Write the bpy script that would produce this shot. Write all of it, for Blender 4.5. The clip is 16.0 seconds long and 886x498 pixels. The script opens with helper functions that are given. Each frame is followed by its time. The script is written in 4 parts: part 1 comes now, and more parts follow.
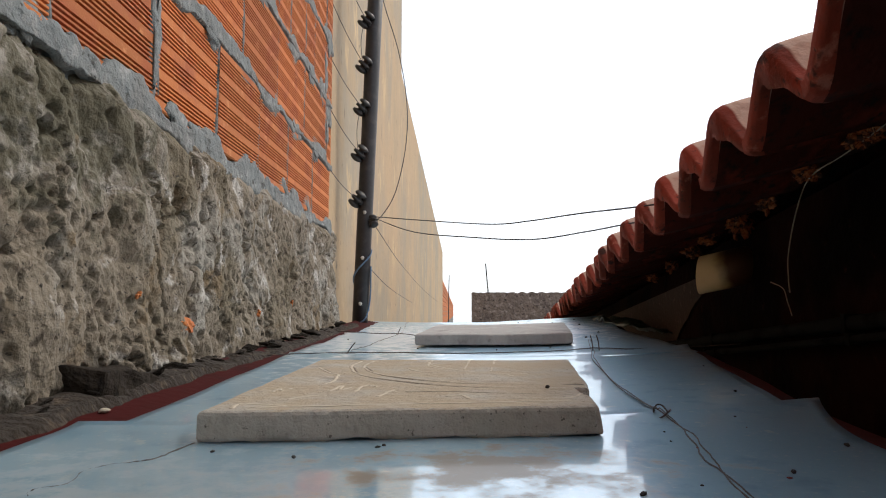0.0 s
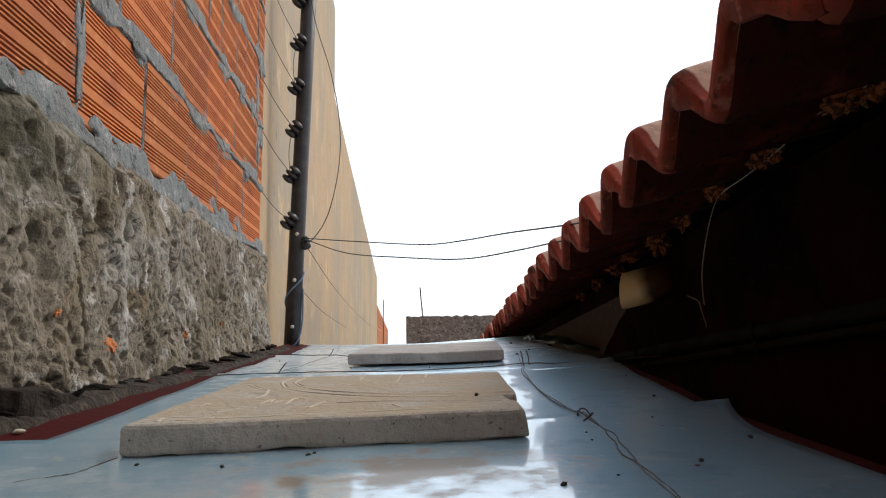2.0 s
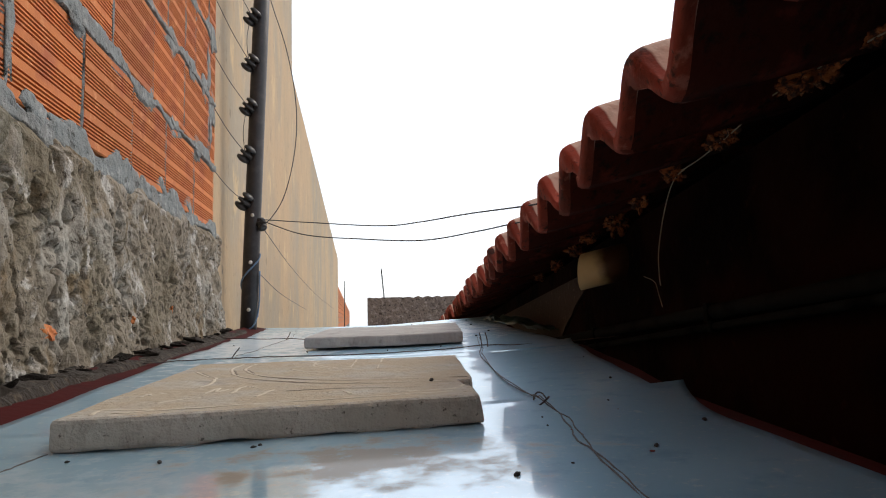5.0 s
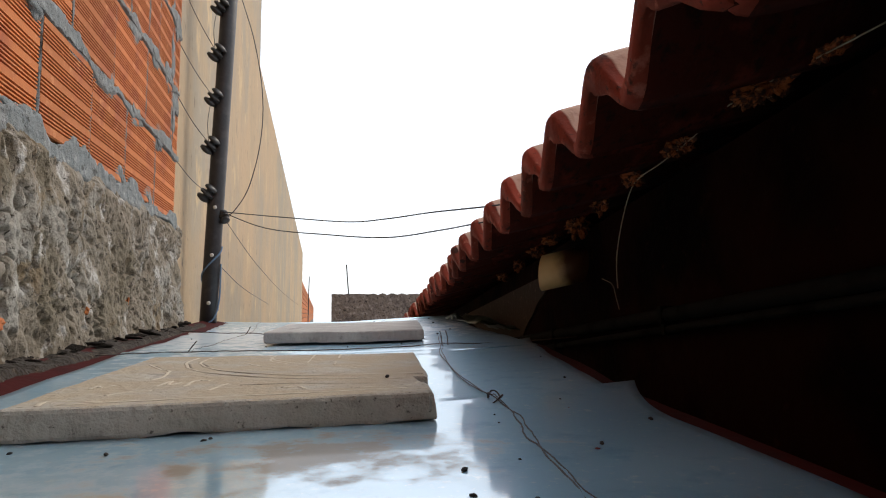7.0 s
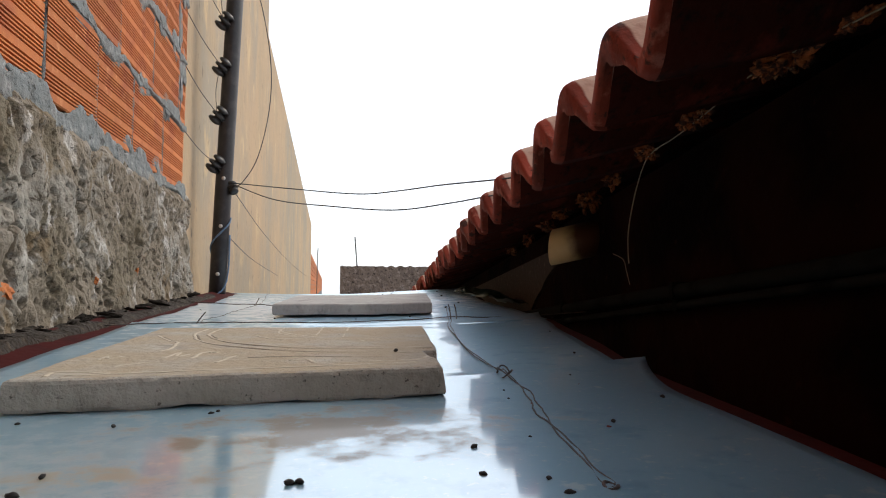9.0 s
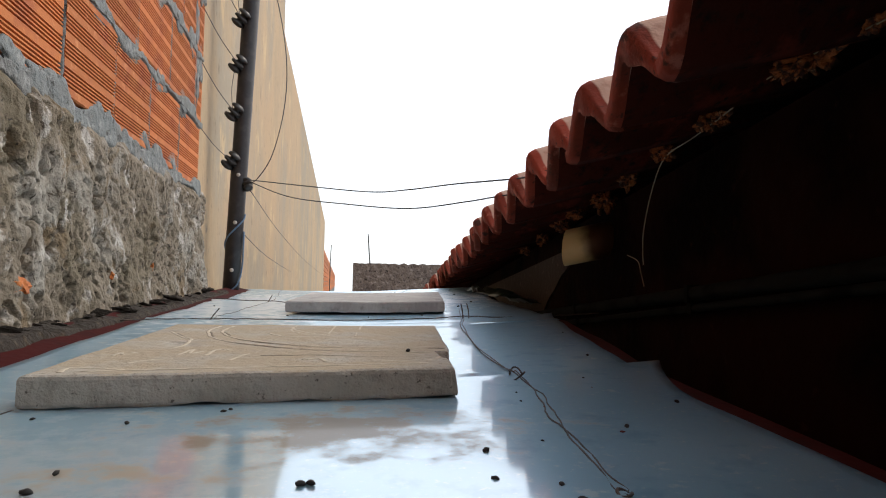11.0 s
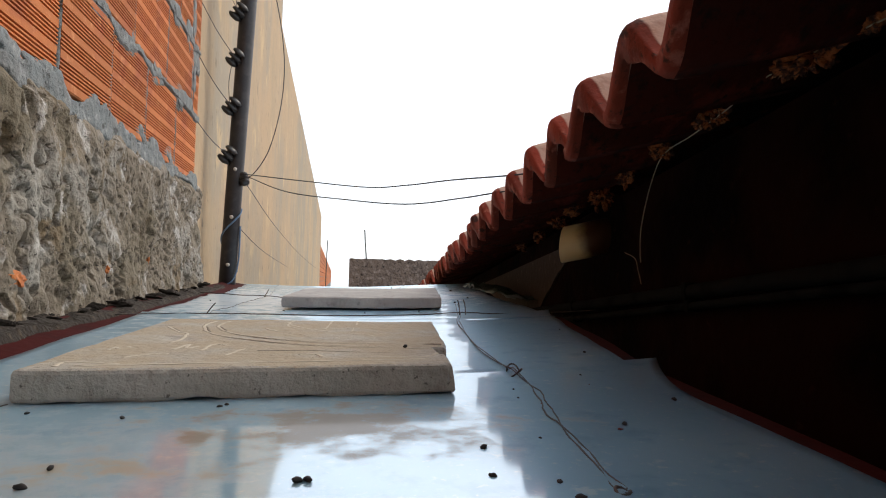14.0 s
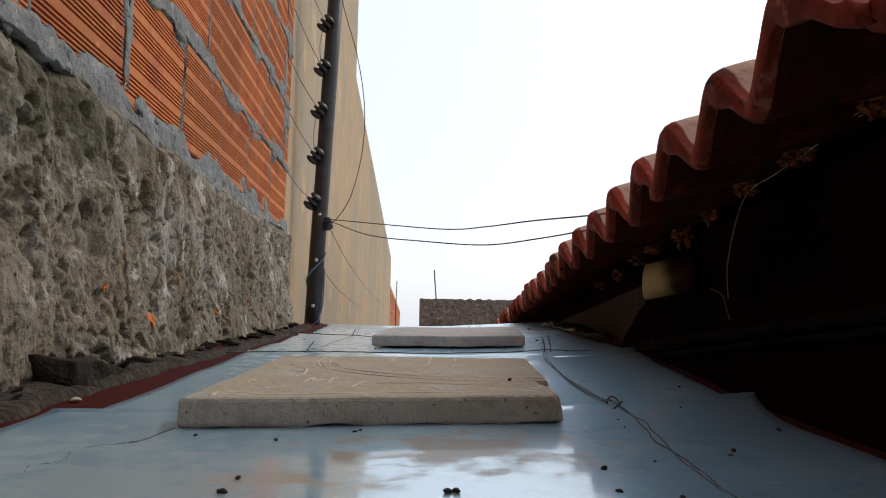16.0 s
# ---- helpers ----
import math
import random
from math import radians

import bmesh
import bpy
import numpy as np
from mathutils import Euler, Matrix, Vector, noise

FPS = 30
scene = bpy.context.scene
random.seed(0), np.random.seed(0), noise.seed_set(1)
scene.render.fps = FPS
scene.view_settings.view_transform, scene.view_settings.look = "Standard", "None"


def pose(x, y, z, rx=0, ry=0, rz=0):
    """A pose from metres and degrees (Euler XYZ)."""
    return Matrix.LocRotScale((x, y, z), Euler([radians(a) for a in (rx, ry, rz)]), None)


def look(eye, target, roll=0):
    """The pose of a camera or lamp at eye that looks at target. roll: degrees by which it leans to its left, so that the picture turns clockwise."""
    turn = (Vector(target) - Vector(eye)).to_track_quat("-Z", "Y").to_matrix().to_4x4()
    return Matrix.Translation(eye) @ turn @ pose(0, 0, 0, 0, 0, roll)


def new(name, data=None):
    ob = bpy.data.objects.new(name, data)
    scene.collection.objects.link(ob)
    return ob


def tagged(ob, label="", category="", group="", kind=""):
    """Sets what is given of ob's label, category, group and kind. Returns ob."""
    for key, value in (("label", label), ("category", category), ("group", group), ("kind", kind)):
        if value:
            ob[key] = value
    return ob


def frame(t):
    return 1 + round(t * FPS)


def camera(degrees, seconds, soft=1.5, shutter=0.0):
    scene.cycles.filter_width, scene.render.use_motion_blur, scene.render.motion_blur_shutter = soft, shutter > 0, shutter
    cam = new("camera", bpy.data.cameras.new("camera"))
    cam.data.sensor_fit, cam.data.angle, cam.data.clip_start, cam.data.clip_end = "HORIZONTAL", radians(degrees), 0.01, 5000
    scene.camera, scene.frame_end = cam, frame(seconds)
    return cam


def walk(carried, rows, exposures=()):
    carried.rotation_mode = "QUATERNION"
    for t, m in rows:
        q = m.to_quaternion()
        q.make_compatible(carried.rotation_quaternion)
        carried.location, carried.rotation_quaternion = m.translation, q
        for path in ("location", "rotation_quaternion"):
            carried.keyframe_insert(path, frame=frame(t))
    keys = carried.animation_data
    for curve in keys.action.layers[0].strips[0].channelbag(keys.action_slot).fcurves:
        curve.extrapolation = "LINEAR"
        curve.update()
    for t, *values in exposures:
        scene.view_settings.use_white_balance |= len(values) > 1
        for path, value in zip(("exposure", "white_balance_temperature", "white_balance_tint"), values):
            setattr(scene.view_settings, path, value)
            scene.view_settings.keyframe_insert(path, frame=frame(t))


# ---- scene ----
cam = camera(68.2, 16.0, soft=1.1)
walk(cam, [
    (0.0, look((-0.0007, 0.0004, 3.0015), (-0.0211, 0.9955, 3.0983), -0.00)),
    (0.5, look((-0.0073, -0.0021, 3.0019), (-0.0081, 0.9913, 3.1173), 0.19)),
    (1.0, look((-0.0143, -0.0093, 2.9939), (0.0111, 0.9824, 3.1198), -0.49)),
    (1.5, look((0.0027, -0.0030, 2.9858), (0.0485, 0.9884, 3.1083), -0.98)),
    (2.0, look((0.0040, -0.0171, 2.9837), (0.0837, 0.9708, 3.1170), -0.99)),
    (2.5, look((0.0067, -0.0028, 2.9907), (0.0986, 0.9851, 3.1155), -1.53)),
    (3.0, look((0.0083, 0.0064, 2.9938), (0.1246, 0.9927, 3.1113), -1.02)),
    (3.5, look((0.0103, 0.0077, 2.9913), (0.1347, 0.9932, 3.1064), -1.71)),
    (4.0, look((0.0149, 0.0073, 2.9906), (0.1385, 0.9926, 3.1088), -1.52)),
    (4.5, look((0.0126, 0.0086, 2.9896), (0.1296, 0.9950, 3.1045), -1.24)),
    (5.0, look((0.0156, 0.0058, 2.9880), (0.1532, 0.9909, 3.0910), -1.56)),
    (5.2, look((0.0156, 0.0058, 2.9880), (0.1678, 0.9896, 3.0819), -1.56)),
    (7.3, look((0.0241, -0.0024, 2.9871), (0.2204, 0.9730, 3.0869), -0.25)),
    (7.5, look((0.0241, -0.0024, 2.9871), (0.2263, 0.9720, 3.0852), -0.25)),
    (8.0, look((0.0225, 0.0049, 2.9856), (0.2063, 0.9839, 3.0748), 0.42)),
    (8.5, look((0.0191, 0.0083, 2.9902), (0.2178, 0.9863, 3.0544), 0.84)),
    (9.0, look((0.0239, 0.0106, 2.9888), (0.1999, 0.9933, 3.0471), 0.24)),
    (9.2, look((0.0239, 0.0106, 2.9888), (0.1905, 0.9949, 3.0474), 0.24)),
    (11.3, look((0.0234, 0.0137, 2.9918), (0.1809, 0.9998, 3.0445), 1.03)),
    (11.5, look((0.0234, 0.0137, 2.9918), (0.1894, 0.9985, 3.0419), 1.03)),
    (12.0, look((0.0228, 0.0154, 2.9909), (0.1896, 1.0000, 3.0427), 0.97)),
    (12.5, look((0.0233, 0.0159, 2.9910), (0.1848, 1.0015, 3.0409), 0.83)),
    (13.0, look((0.0242, 0.0162, 2.9920), (0.1776, 1.0031, 3.0416), 0.92)),
    (13.5, look((0.0222, 0.0183, 2.9928), (0.1857, 1.0039, 3.0341), 1.20)),
    (14.0, look((0.0222, 0.0166, 2.9916), (0.1845, 1.0021, 3.0409), 1.36)),
    (14.5, look((0.0066, 0.0030, 2.9900), (0.1086, 0.9967, 3.0361), 0.75)),
    (15.0, look((-0.0205, -0.0334, 2.9871), (0.0620, 0.9597, 3.0700), 0.68)),
    (15.5, look((-0.0361, -0.0462, 2.9826), (0.0225, 0.9483, 3.0693), 1.04)),
    (16.0, look((-0.0297, -0.0414, 2.9878), (0.0293, 0.9511, 3.0951), 0.87)),
], exposures=[(0.0, 0.28), (0.5, 0.52), (1.0, 0.44), (1.6, 0.22), (3.5, 0.22), (5.0, 0.22), (8.0, 0.26), (12.5, 0.34), (14.5, 0.28), (15.0, -0.06), (16.0, -0.10)])

# ---- world and sun: bright hazy sky over a narrow gap between houses ----
world = bpy.data.worlds.new("world")
scene.world = world
world.use_nodes = True
wn, wl = world.node_tree.nodes, world.node_tree.links
sky = wn.new("ShaderNodeTexSky")
sky.sky_type, sky.sun_disc = "NISHITA", False
sky.sun_elevation, sky.sun_rotation = radians(46), radians(58)
sky.air_density, sky.dust_density, sky.ozone_density = 1.0, 3.5, 1.0
haze = wn.new("ShaderNodeMix")
haze.data_type = "RGBA"
haze.inputs[0].default_value = 0.6
haze.inputs[7].default_value = (10.4, 10.9, 11.6, 1)
wl.new(sky.outputs[0], haze.inputs[6])
wl.new(haze.outputs[2], wn["Background"].inputs[0])
wn["Background"].inputs[1].default_value = 0.135

sun = new("sun", bpy.data.lights.new("sun", "SUN"))
sun.data.energy, sun.data.angle, sun.data.color = 1.05, radians(14), (1.0, 0.90, 0.76)
sun.matrix_world = look((0, 0, 9), (-0.589, -0.368, 8.281))


# ---- materials ----
def mat(name, base, rough=0.8, metal=0.0, layers=(), bumps=(), vary=0.0, stretch=(1, 1, 1), spec=0.5, rough_to=None, distort=0.0):
    """layers: (scale, detail, colour, from, to) noise masks painted over the base; bumps: (scale, detail, metres)."""
    m = bpy.data.materials.new(name)
    m.use_nodes = True
    n, l = m.node_tree.nodes, m.node_tree.links
    b = n["Principled BSDF"]
    b.inputs["Roughness"].default_value, b.inputs["Metallic"].default_value = rough, metal
    b.inputs["Specular IOR Level"].default_value = spec
    co, info, add, mp = n.new("ShaderNodeTexCoord"), n.new("ShaderNodeObjectInfo"), n.new("ShaderNodeVectorMath"), n.new("ShaderNodeMapping")
    mul = n.new("ShaderNodeMath")
    mul.operation, mul.inputs[1].default_value = "MULTIPLY", 37.0
    l.new(info.outputs["Random"], mul.inputs[0])
    l.new(co.outputs["Object"], add.inputs[0])
    l.new(mul.outputs[0], add.inputs[1])
    l.new(add.outputs[0], mp.inputs[0])
    mp.inputs["Scale"].default_value = stretch
    last = None
    rgb = n.new("ShaderNodeRGB")
    rgb.outputs[0].default_value = (*base, 1)
    last = rgb.outputs[0]
    if vary:
        hsv, rng = n.new("ShaderNodeHueSaturation"), n.new("ShaderNodeMapRange")
        rng.inputs[3].default_value, rng.inputs[4].default_value = 1 - vary, 1 + vary
        l.new(info.outputs["Random"], rng.inputs[0])
        l.new(rng.outputs[0], hsv.inputs["Value"])
        l.new(last, hsv.inputs["Color"])
        last = hsv.outputs[0]
    for k, (scale, detail, colour, lo, hi) in enumerate(layers):
        t, r, x = n.new("ShaderNodeTexNoise"), n.new("ShaderNodeMapRange"), n.new("ShaderNodeMix")
        t.inputs["Scale"].default_value, t.inputs["Detail"].default_value, t.inputs["Roughness"].default_value, t.inputs["Distortion"].default_value = scale, detail, 0.62, distort
        off = n.new("ShaderNodeVectorMath")
        off.inputs[1].default_value = (3.1 * k + 1, 7.7 * k, 1.3 * k)
        l.new(mp.outputs[0], off.inputs[0])
        l.new(off.outputs[0], t.inputs["Vector"])
        r.interpolation_type = "SMOOTHSTEP"
        r.inputs[1].default_value, r.inputs[2].default_value = lo, hi
        l.new(t.outputs[0], r.inputs[0])
        x.data_type = "RGBA"
        x.inputs[7].default_value = (*colour, 1)
        l.new(r.outputs[0], x.inputs[0])
        l.new(last, x.inputs[6])
        last = x.outputs[2]
        if k == 0 and rough_to is not None:
            rr = n.new("ShaderNodeMapRange")
            rr.inputs[3].default_value, rr.inputs[4].default_value = rough, rough_to
            l.new(r.outputs[0], rr.inputs[0])
            l.new(rr.outputs[0], b.inputs["Roughness"])
    l.new(last, b.inputs["Base Color"])
    normal = None
    for scale, detail, depth in bumps:
        t, u = n.new("ShaderNodeTexNoise"), n.new("ShaderNodeBump")
        t.inputs["Scale"].default_value, t.inputs["Detail"].default_value = scale, detail
        l.new(mp.outputs[0], t.inputs["Vector"])
        u.inputs["Strength"].default_value, u.inputs["Distance"].default_value = 1.0, depth
        l.new(t.outputs[0], u.inputs["Height"])
        if normal:
            l.new(normal, u.inputs["Normal"])
        normal = u.outputs[0]
    if normal:
        l.new(normal, b.inputs["Normal"])
    return m


ROUGHCAST = mat("roughcast", (0.195, 0.162, 0.120), 0.95, layers=[(3.2, 5, (0.275, 0.255, 0.218), 0.48, 0.60), (2.6, 6, (0.145, 0.118, 0.078), 0.50, 0.62), (7, 6, (0.165, 0.120, 0.07), 0.55, 0.66), (12, 5, (0.42, 0.395, 0.355), 0.57, 0.68), (40, 5, (0.065, 0.050, 0.034), 0.57, 0.67), (95, 4, (0.03, 0.024, 0.017), 0.61, 0.68)], bumps=[(30, 7, 0.010), (140, 5, 0.004)], distort=0.6)
BRICK = mat("clay_brick", (0.45, 0.140, 0.034), 0.85, layers=[(9, 3, (0.35, 0.090, 0.028), 0.45, 0.72), (30, 4, (0.58, 0.24, 0.09), 0.55, 0.75), (80, 3, (0.28, 0.10, 0.05), 0.68, 0.8)], bumps=[(300, 3, 0.0006)], vary=0.16)
MORTAR = mat("grey_mortar", (0.165, 0.182, 0.182), 0.92, layers=[(11, 4, (0.16, 0.165, 0.16), 0.45, 0.66), (32, 5, (0.28, 0.285, 0.275), 0.52, 0.7), (24, 6, (0.075, 0.078, 0.075), 0.60, 0.67), (70, 4, (0.05, 0.05, 0.046), 0.63, 0.70)], bumps=[(24, 5, 0.012), (70, 6, 0.006), (300, 3, 0.0015)])
TAN = mat("tan_render", (0.45, 0.32, 0.19), 0.9, layers=[(1.4, 7, (0.33, 0.28, 0.205), 0.44, 0.60), (5, 7, (0.40, 0.30, 0.185), 0.48, 0.66), (9, 6, (0.53, 0.39, 0.22), 0.55, 0.70), (26, 6, (0.22, 0.17, 0.115), 0.62, 0.72), (70, 4, (0.30, 0.235, 0.155), 0.58, 0.70)], bumps=[(30, 4, 0.005)], stretch=(1, 0.5, 0.3))
FAR_STUCCO = mat("far_stucco", (0.19, 0.145, 0.12), 0.95, layers=[(2.5, 5, (0.13, 0.10, 0.085), 0.45, 0.7), (9, 5, (0.30, 0.24, 0.205), 0.52, 0.66), (16, 5, (0.045, 0.033, 0.027), 0.56, 0.66)], bumps=[(9, 6, 0.09)])
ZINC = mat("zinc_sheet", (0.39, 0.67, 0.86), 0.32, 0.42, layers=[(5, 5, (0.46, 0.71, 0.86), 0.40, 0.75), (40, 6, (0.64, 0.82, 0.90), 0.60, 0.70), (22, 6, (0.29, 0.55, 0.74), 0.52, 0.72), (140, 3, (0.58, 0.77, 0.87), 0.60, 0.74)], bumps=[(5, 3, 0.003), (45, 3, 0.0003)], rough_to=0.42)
for socket, value in (("Coat IOR", 7.0), ("Coat Weight", 0.9), ("Coat Roughness", 0.075)):
    ZINC.node_tree.nodes["Principled BSDF"].inputs[socket].default_value = value
def stain_or_glare(m, centre, radius, colour, metal=0.0, coat=0.15):
    """A dull dirt stain or painted glare with a ragged outline lying round a point."""
    n, l = m.node_tree.nodes, m.node_tree.links
    b = n["Principled BSDF"]
    geo, sub, length, t, mul, add, rng = (n.new(k) for k in ("ShaderNodeNewGeometry", "ShaderNodeVectorMath", "ShaderNodeVectorMath", "ShaderNodeTexNoise", "ShaderNodeMath", "ShaderNodeMath", "ShaderNodeMapRange"))
    sub.operation, length.operation, mul.operation = "SUBTRACT", "LENGTH", "MULTIPLY"
    sub.inputs[1].default_value = centre
    l.new(geo.outputs["Position"], sub.inputs[0])
    scaled = n.new("ShaderNodeVectorMath")
    scaled.operation = "DIVIDE"
    scaled.inputs[1].default_value = radius
    l.new(sub.outputs[0], scaled.inputs[0])
    l.new(scaled.outputs[0], length.inputs[0])
    t.inputs["Scale"].default_value, t.inputs["Detail"].default_value, t.inputs["Roughness"].default_value = 26, 8, 0.68
    l.new(geo.outputs["Position"], t.inputs["Vector"])
    mul.inputs[1].default_value = 3.3
    l.new(t.outputs[0], mul.inputs[0])
    add.operation = "SUBTRACT"
    l.new(mul.outputs[0], add.inputs[0])
    l.new(length.outputs["Value"], add.inputs[1])
    rng.inputs[1].default_value, rng.inputs[2].default_value = 0.75, 1.5
    rng.interpolation_type = "SMOOTHSTEP"
    l.new(add.outputs[0], rng.inputs[0])
    for name, value in (("Base Color", (*colour, 1)), ("Metallic", metal), ("Coat Weight", coat)):
        mix = n.new("ShaderNodeMix")
        mix.data_type = "RGBA" if name == "Base Color" else "FLOAT"
        a, c, out = (6, 7, 2) if name == "Base Color" else (2, 3, 0)
        old = b.inputs[name].links[0].from_socket if b.inputs[name].is_linked else None
        if old:
            l.new(old, mix.inputs[a])
        else:
            mix.inputs[a].default_value = b.inputs[name].default_value
        mix.inputs[c].default_value = value
        l.new(rng.outputs[0], mix.inputs[0])
        l.new(mix.outputs[out], b.inputs[name])


stain_or_glare(ZINC, (-0.22, 0.40, 2.87), (0.28, 0.26, 0.3), (0.40, 0.52, 0.59), 0.4, 0.40)
# Far right: sky glare painted pale into the zinc; far left: a paler patch.
stain_or_glare(ZINC, (0.32, 2.65, 2.94), (0.40, 0.85, 0.5), (0.62, 0.70, 0.75), 0.15, 0.40)
stain_or_glare(ZINC, (-0.28, 2.2, 2.93), (0.42, 1.1, 0.5), (0.58, 0.66, 0.71), 0.15, 0.35)
stain_or_glare(ZINC, (0.03, 0.56, 2.87), (0.21, 0.11, 0.2), (0.19, 0.175, 0.145))
stain_or_glare(ZINC, (-0.12, 0.46, 2.87), (0.08, 0.035, 0.2), (0.30, 0.275, 0.22))
stain_or_glare(ROUGHCAST, (-0.49, 0.80, 3.28), (0.2, 0.42, 0.22), (0.095, 0.085, 0.055), 0.0, 0.0)
# Darker along the near foot of the render.
stain_or_glare(ROUGHCAST, (-0.49, 0.85, 2.90), (0.2, 0.30, 0.06), (0.06, 0.05, 0.036), 0.0, 0.0)
RED_PAINT = mat("red_oxide_paint", (0.045, 0.0045, 0.004), 0.85, layers=[(14, 4, (0.03, 0.0045, 0.004), 0.45, 0.7), (60, 4, (0.09, 0.026, 0.02), 0.64, 0.8)], bumps=[(60, 3, 0.001)], spec=0.1)
CONCRETE = mat("slab_concrete", (0.35, 0.335, 0.295), 0.9, layers=[(11, 4, (0.40, 0.38, 0.34), 0.45, 0.7), (14, 5, (0.23, 0.215, 0.19), 0.55, 0.70), (36, 5, (0.27, 0.255, 0.22), 0.52, 0.74), (140, 3, (0.11, 0.10, 0.085), 0.63, 0.70)], bumps=[(80, 7, 0.004), (420, 3, 0.0010)])


def beige_top(m, colour):
    """Beige laid over the upward faces."""
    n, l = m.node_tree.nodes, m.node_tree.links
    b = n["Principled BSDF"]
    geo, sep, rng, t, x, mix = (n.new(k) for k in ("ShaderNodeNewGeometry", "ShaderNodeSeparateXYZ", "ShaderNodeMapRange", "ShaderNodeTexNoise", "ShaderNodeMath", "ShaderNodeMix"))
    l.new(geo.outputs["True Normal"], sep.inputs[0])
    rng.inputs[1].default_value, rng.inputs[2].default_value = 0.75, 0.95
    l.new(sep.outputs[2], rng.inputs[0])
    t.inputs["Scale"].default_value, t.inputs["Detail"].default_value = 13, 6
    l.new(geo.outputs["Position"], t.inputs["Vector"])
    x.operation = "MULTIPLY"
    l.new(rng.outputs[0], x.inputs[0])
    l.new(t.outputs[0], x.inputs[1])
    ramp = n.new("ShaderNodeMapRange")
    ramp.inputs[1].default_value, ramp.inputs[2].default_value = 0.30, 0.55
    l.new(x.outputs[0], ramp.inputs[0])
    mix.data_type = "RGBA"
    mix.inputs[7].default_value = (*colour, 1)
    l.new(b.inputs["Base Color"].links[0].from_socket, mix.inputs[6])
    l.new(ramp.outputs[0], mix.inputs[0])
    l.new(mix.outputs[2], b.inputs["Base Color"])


beige_top(CONCRETE, (0.345, 0.295, 0.215))
CONCRETE_GREY = mat("slab_concrete_grey", (0.34, 0.335, 0.325), 0.9, layers=[(14, 4, (0.42, 0.415, 0.40), 0.45, 0.7), (30, 5, (0.22, 0.218, 0.21), 0.52, 0.74)], bumps=[(90, 5, 0.0018)])
GROOVE = mat("dark_groove", (0.17, 0.14, 0.105), 0.95, layers=[(60, 4, (0.24, 0.21, 0.16), 0.45, 0.7)])
SCRATCH = mat("scratched_concrete", (0.48, 0.425, 0.335), 0.9, layers=[(60, 4, (0.36, 0.32, 0.255), 0.45, 0.7)], bumps=[(150, 3, 0.0005)])
TILE = mat("clay_roof_tile", (0.25, 0.046, 0.026), 0.9, layers=[(7, 5, (0.15, 0.036, 0.022), 0.45, 0.64), (26, 5, (0.38, 0.13, 0.09), 0.57, 0.70), (16, 5, (0.05, 0.022, 0.017), 0.58, 0.68), (80, 4, (0.08, 0.03, 0.02), 0.58, 0.70)], bumps=[(50, 6, 0.004), (260, 3, 0.0008)], vary=0.22, spec=0.25)
def dusty_lit_crest(m, colour):
    """Pale dust and sky light painted on the tile crests, behind their front lip."""
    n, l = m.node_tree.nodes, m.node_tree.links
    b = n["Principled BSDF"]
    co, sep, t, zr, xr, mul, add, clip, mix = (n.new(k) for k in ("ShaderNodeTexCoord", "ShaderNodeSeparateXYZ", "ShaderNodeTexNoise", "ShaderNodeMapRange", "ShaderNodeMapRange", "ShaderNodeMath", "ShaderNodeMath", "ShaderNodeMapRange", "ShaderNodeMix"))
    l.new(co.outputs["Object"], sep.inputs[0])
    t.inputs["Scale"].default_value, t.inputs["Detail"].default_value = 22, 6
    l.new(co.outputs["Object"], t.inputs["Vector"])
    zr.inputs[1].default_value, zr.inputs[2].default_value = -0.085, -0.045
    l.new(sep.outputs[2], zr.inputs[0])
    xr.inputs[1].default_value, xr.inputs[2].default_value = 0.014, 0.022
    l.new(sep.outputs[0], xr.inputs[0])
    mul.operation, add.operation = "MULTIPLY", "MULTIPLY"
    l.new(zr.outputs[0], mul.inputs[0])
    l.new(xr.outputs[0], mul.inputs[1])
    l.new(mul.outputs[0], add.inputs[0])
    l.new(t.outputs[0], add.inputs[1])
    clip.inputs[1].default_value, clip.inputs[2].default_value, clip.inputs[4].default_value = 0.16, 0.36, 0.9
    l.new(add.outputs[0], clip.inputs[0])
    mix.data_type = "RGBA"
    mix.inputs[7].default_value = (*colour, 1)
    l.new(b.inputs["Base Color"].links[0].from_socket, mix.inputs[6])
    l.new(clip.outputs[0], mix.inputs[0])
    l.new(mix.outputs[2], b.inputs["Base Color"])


dusty_lit_crest(TILE, (0.54, 0.39, 0.31))
# Darker copy of the tile colour, with the eave's shade painted in.
TILE_SHADE = mat("shaded_tile_underside", (0.062, 0.011, 0.0065), 0.95, layers=[(14, 5, (0.15, 0.028, 0.016), 0.52, 0.7), (40, 4, (0.02, 0.010, 0.008), 0.5, 0.7)], bumps=[(60, 4, 0.002)], vary=0.2, spec=0.2)
STRING = mat("pale_string", (0.34, 0.28, 0.19), 0.9)
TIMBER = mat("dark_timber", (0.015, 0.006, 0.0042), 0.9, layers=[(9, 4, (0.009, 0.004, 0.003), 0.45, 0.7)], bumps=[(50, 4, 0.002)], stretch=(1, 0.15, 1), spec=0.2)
# Red-brown paint taken near black: the eave's deep shade is in the colour.
HOUSE_WALL = mat("red_brown_paint_with_shade", (0.014, 0.0038, 0.0018), 0.95, layers=[(3, 4, (0.003, 0.0012, 0.0008), 0.44, 0.62), (26, 4, (0.030, 0.009, 0.004), 0.62, 0.8)], bumps=[(30, 5, 0.004)], spec=0.04)
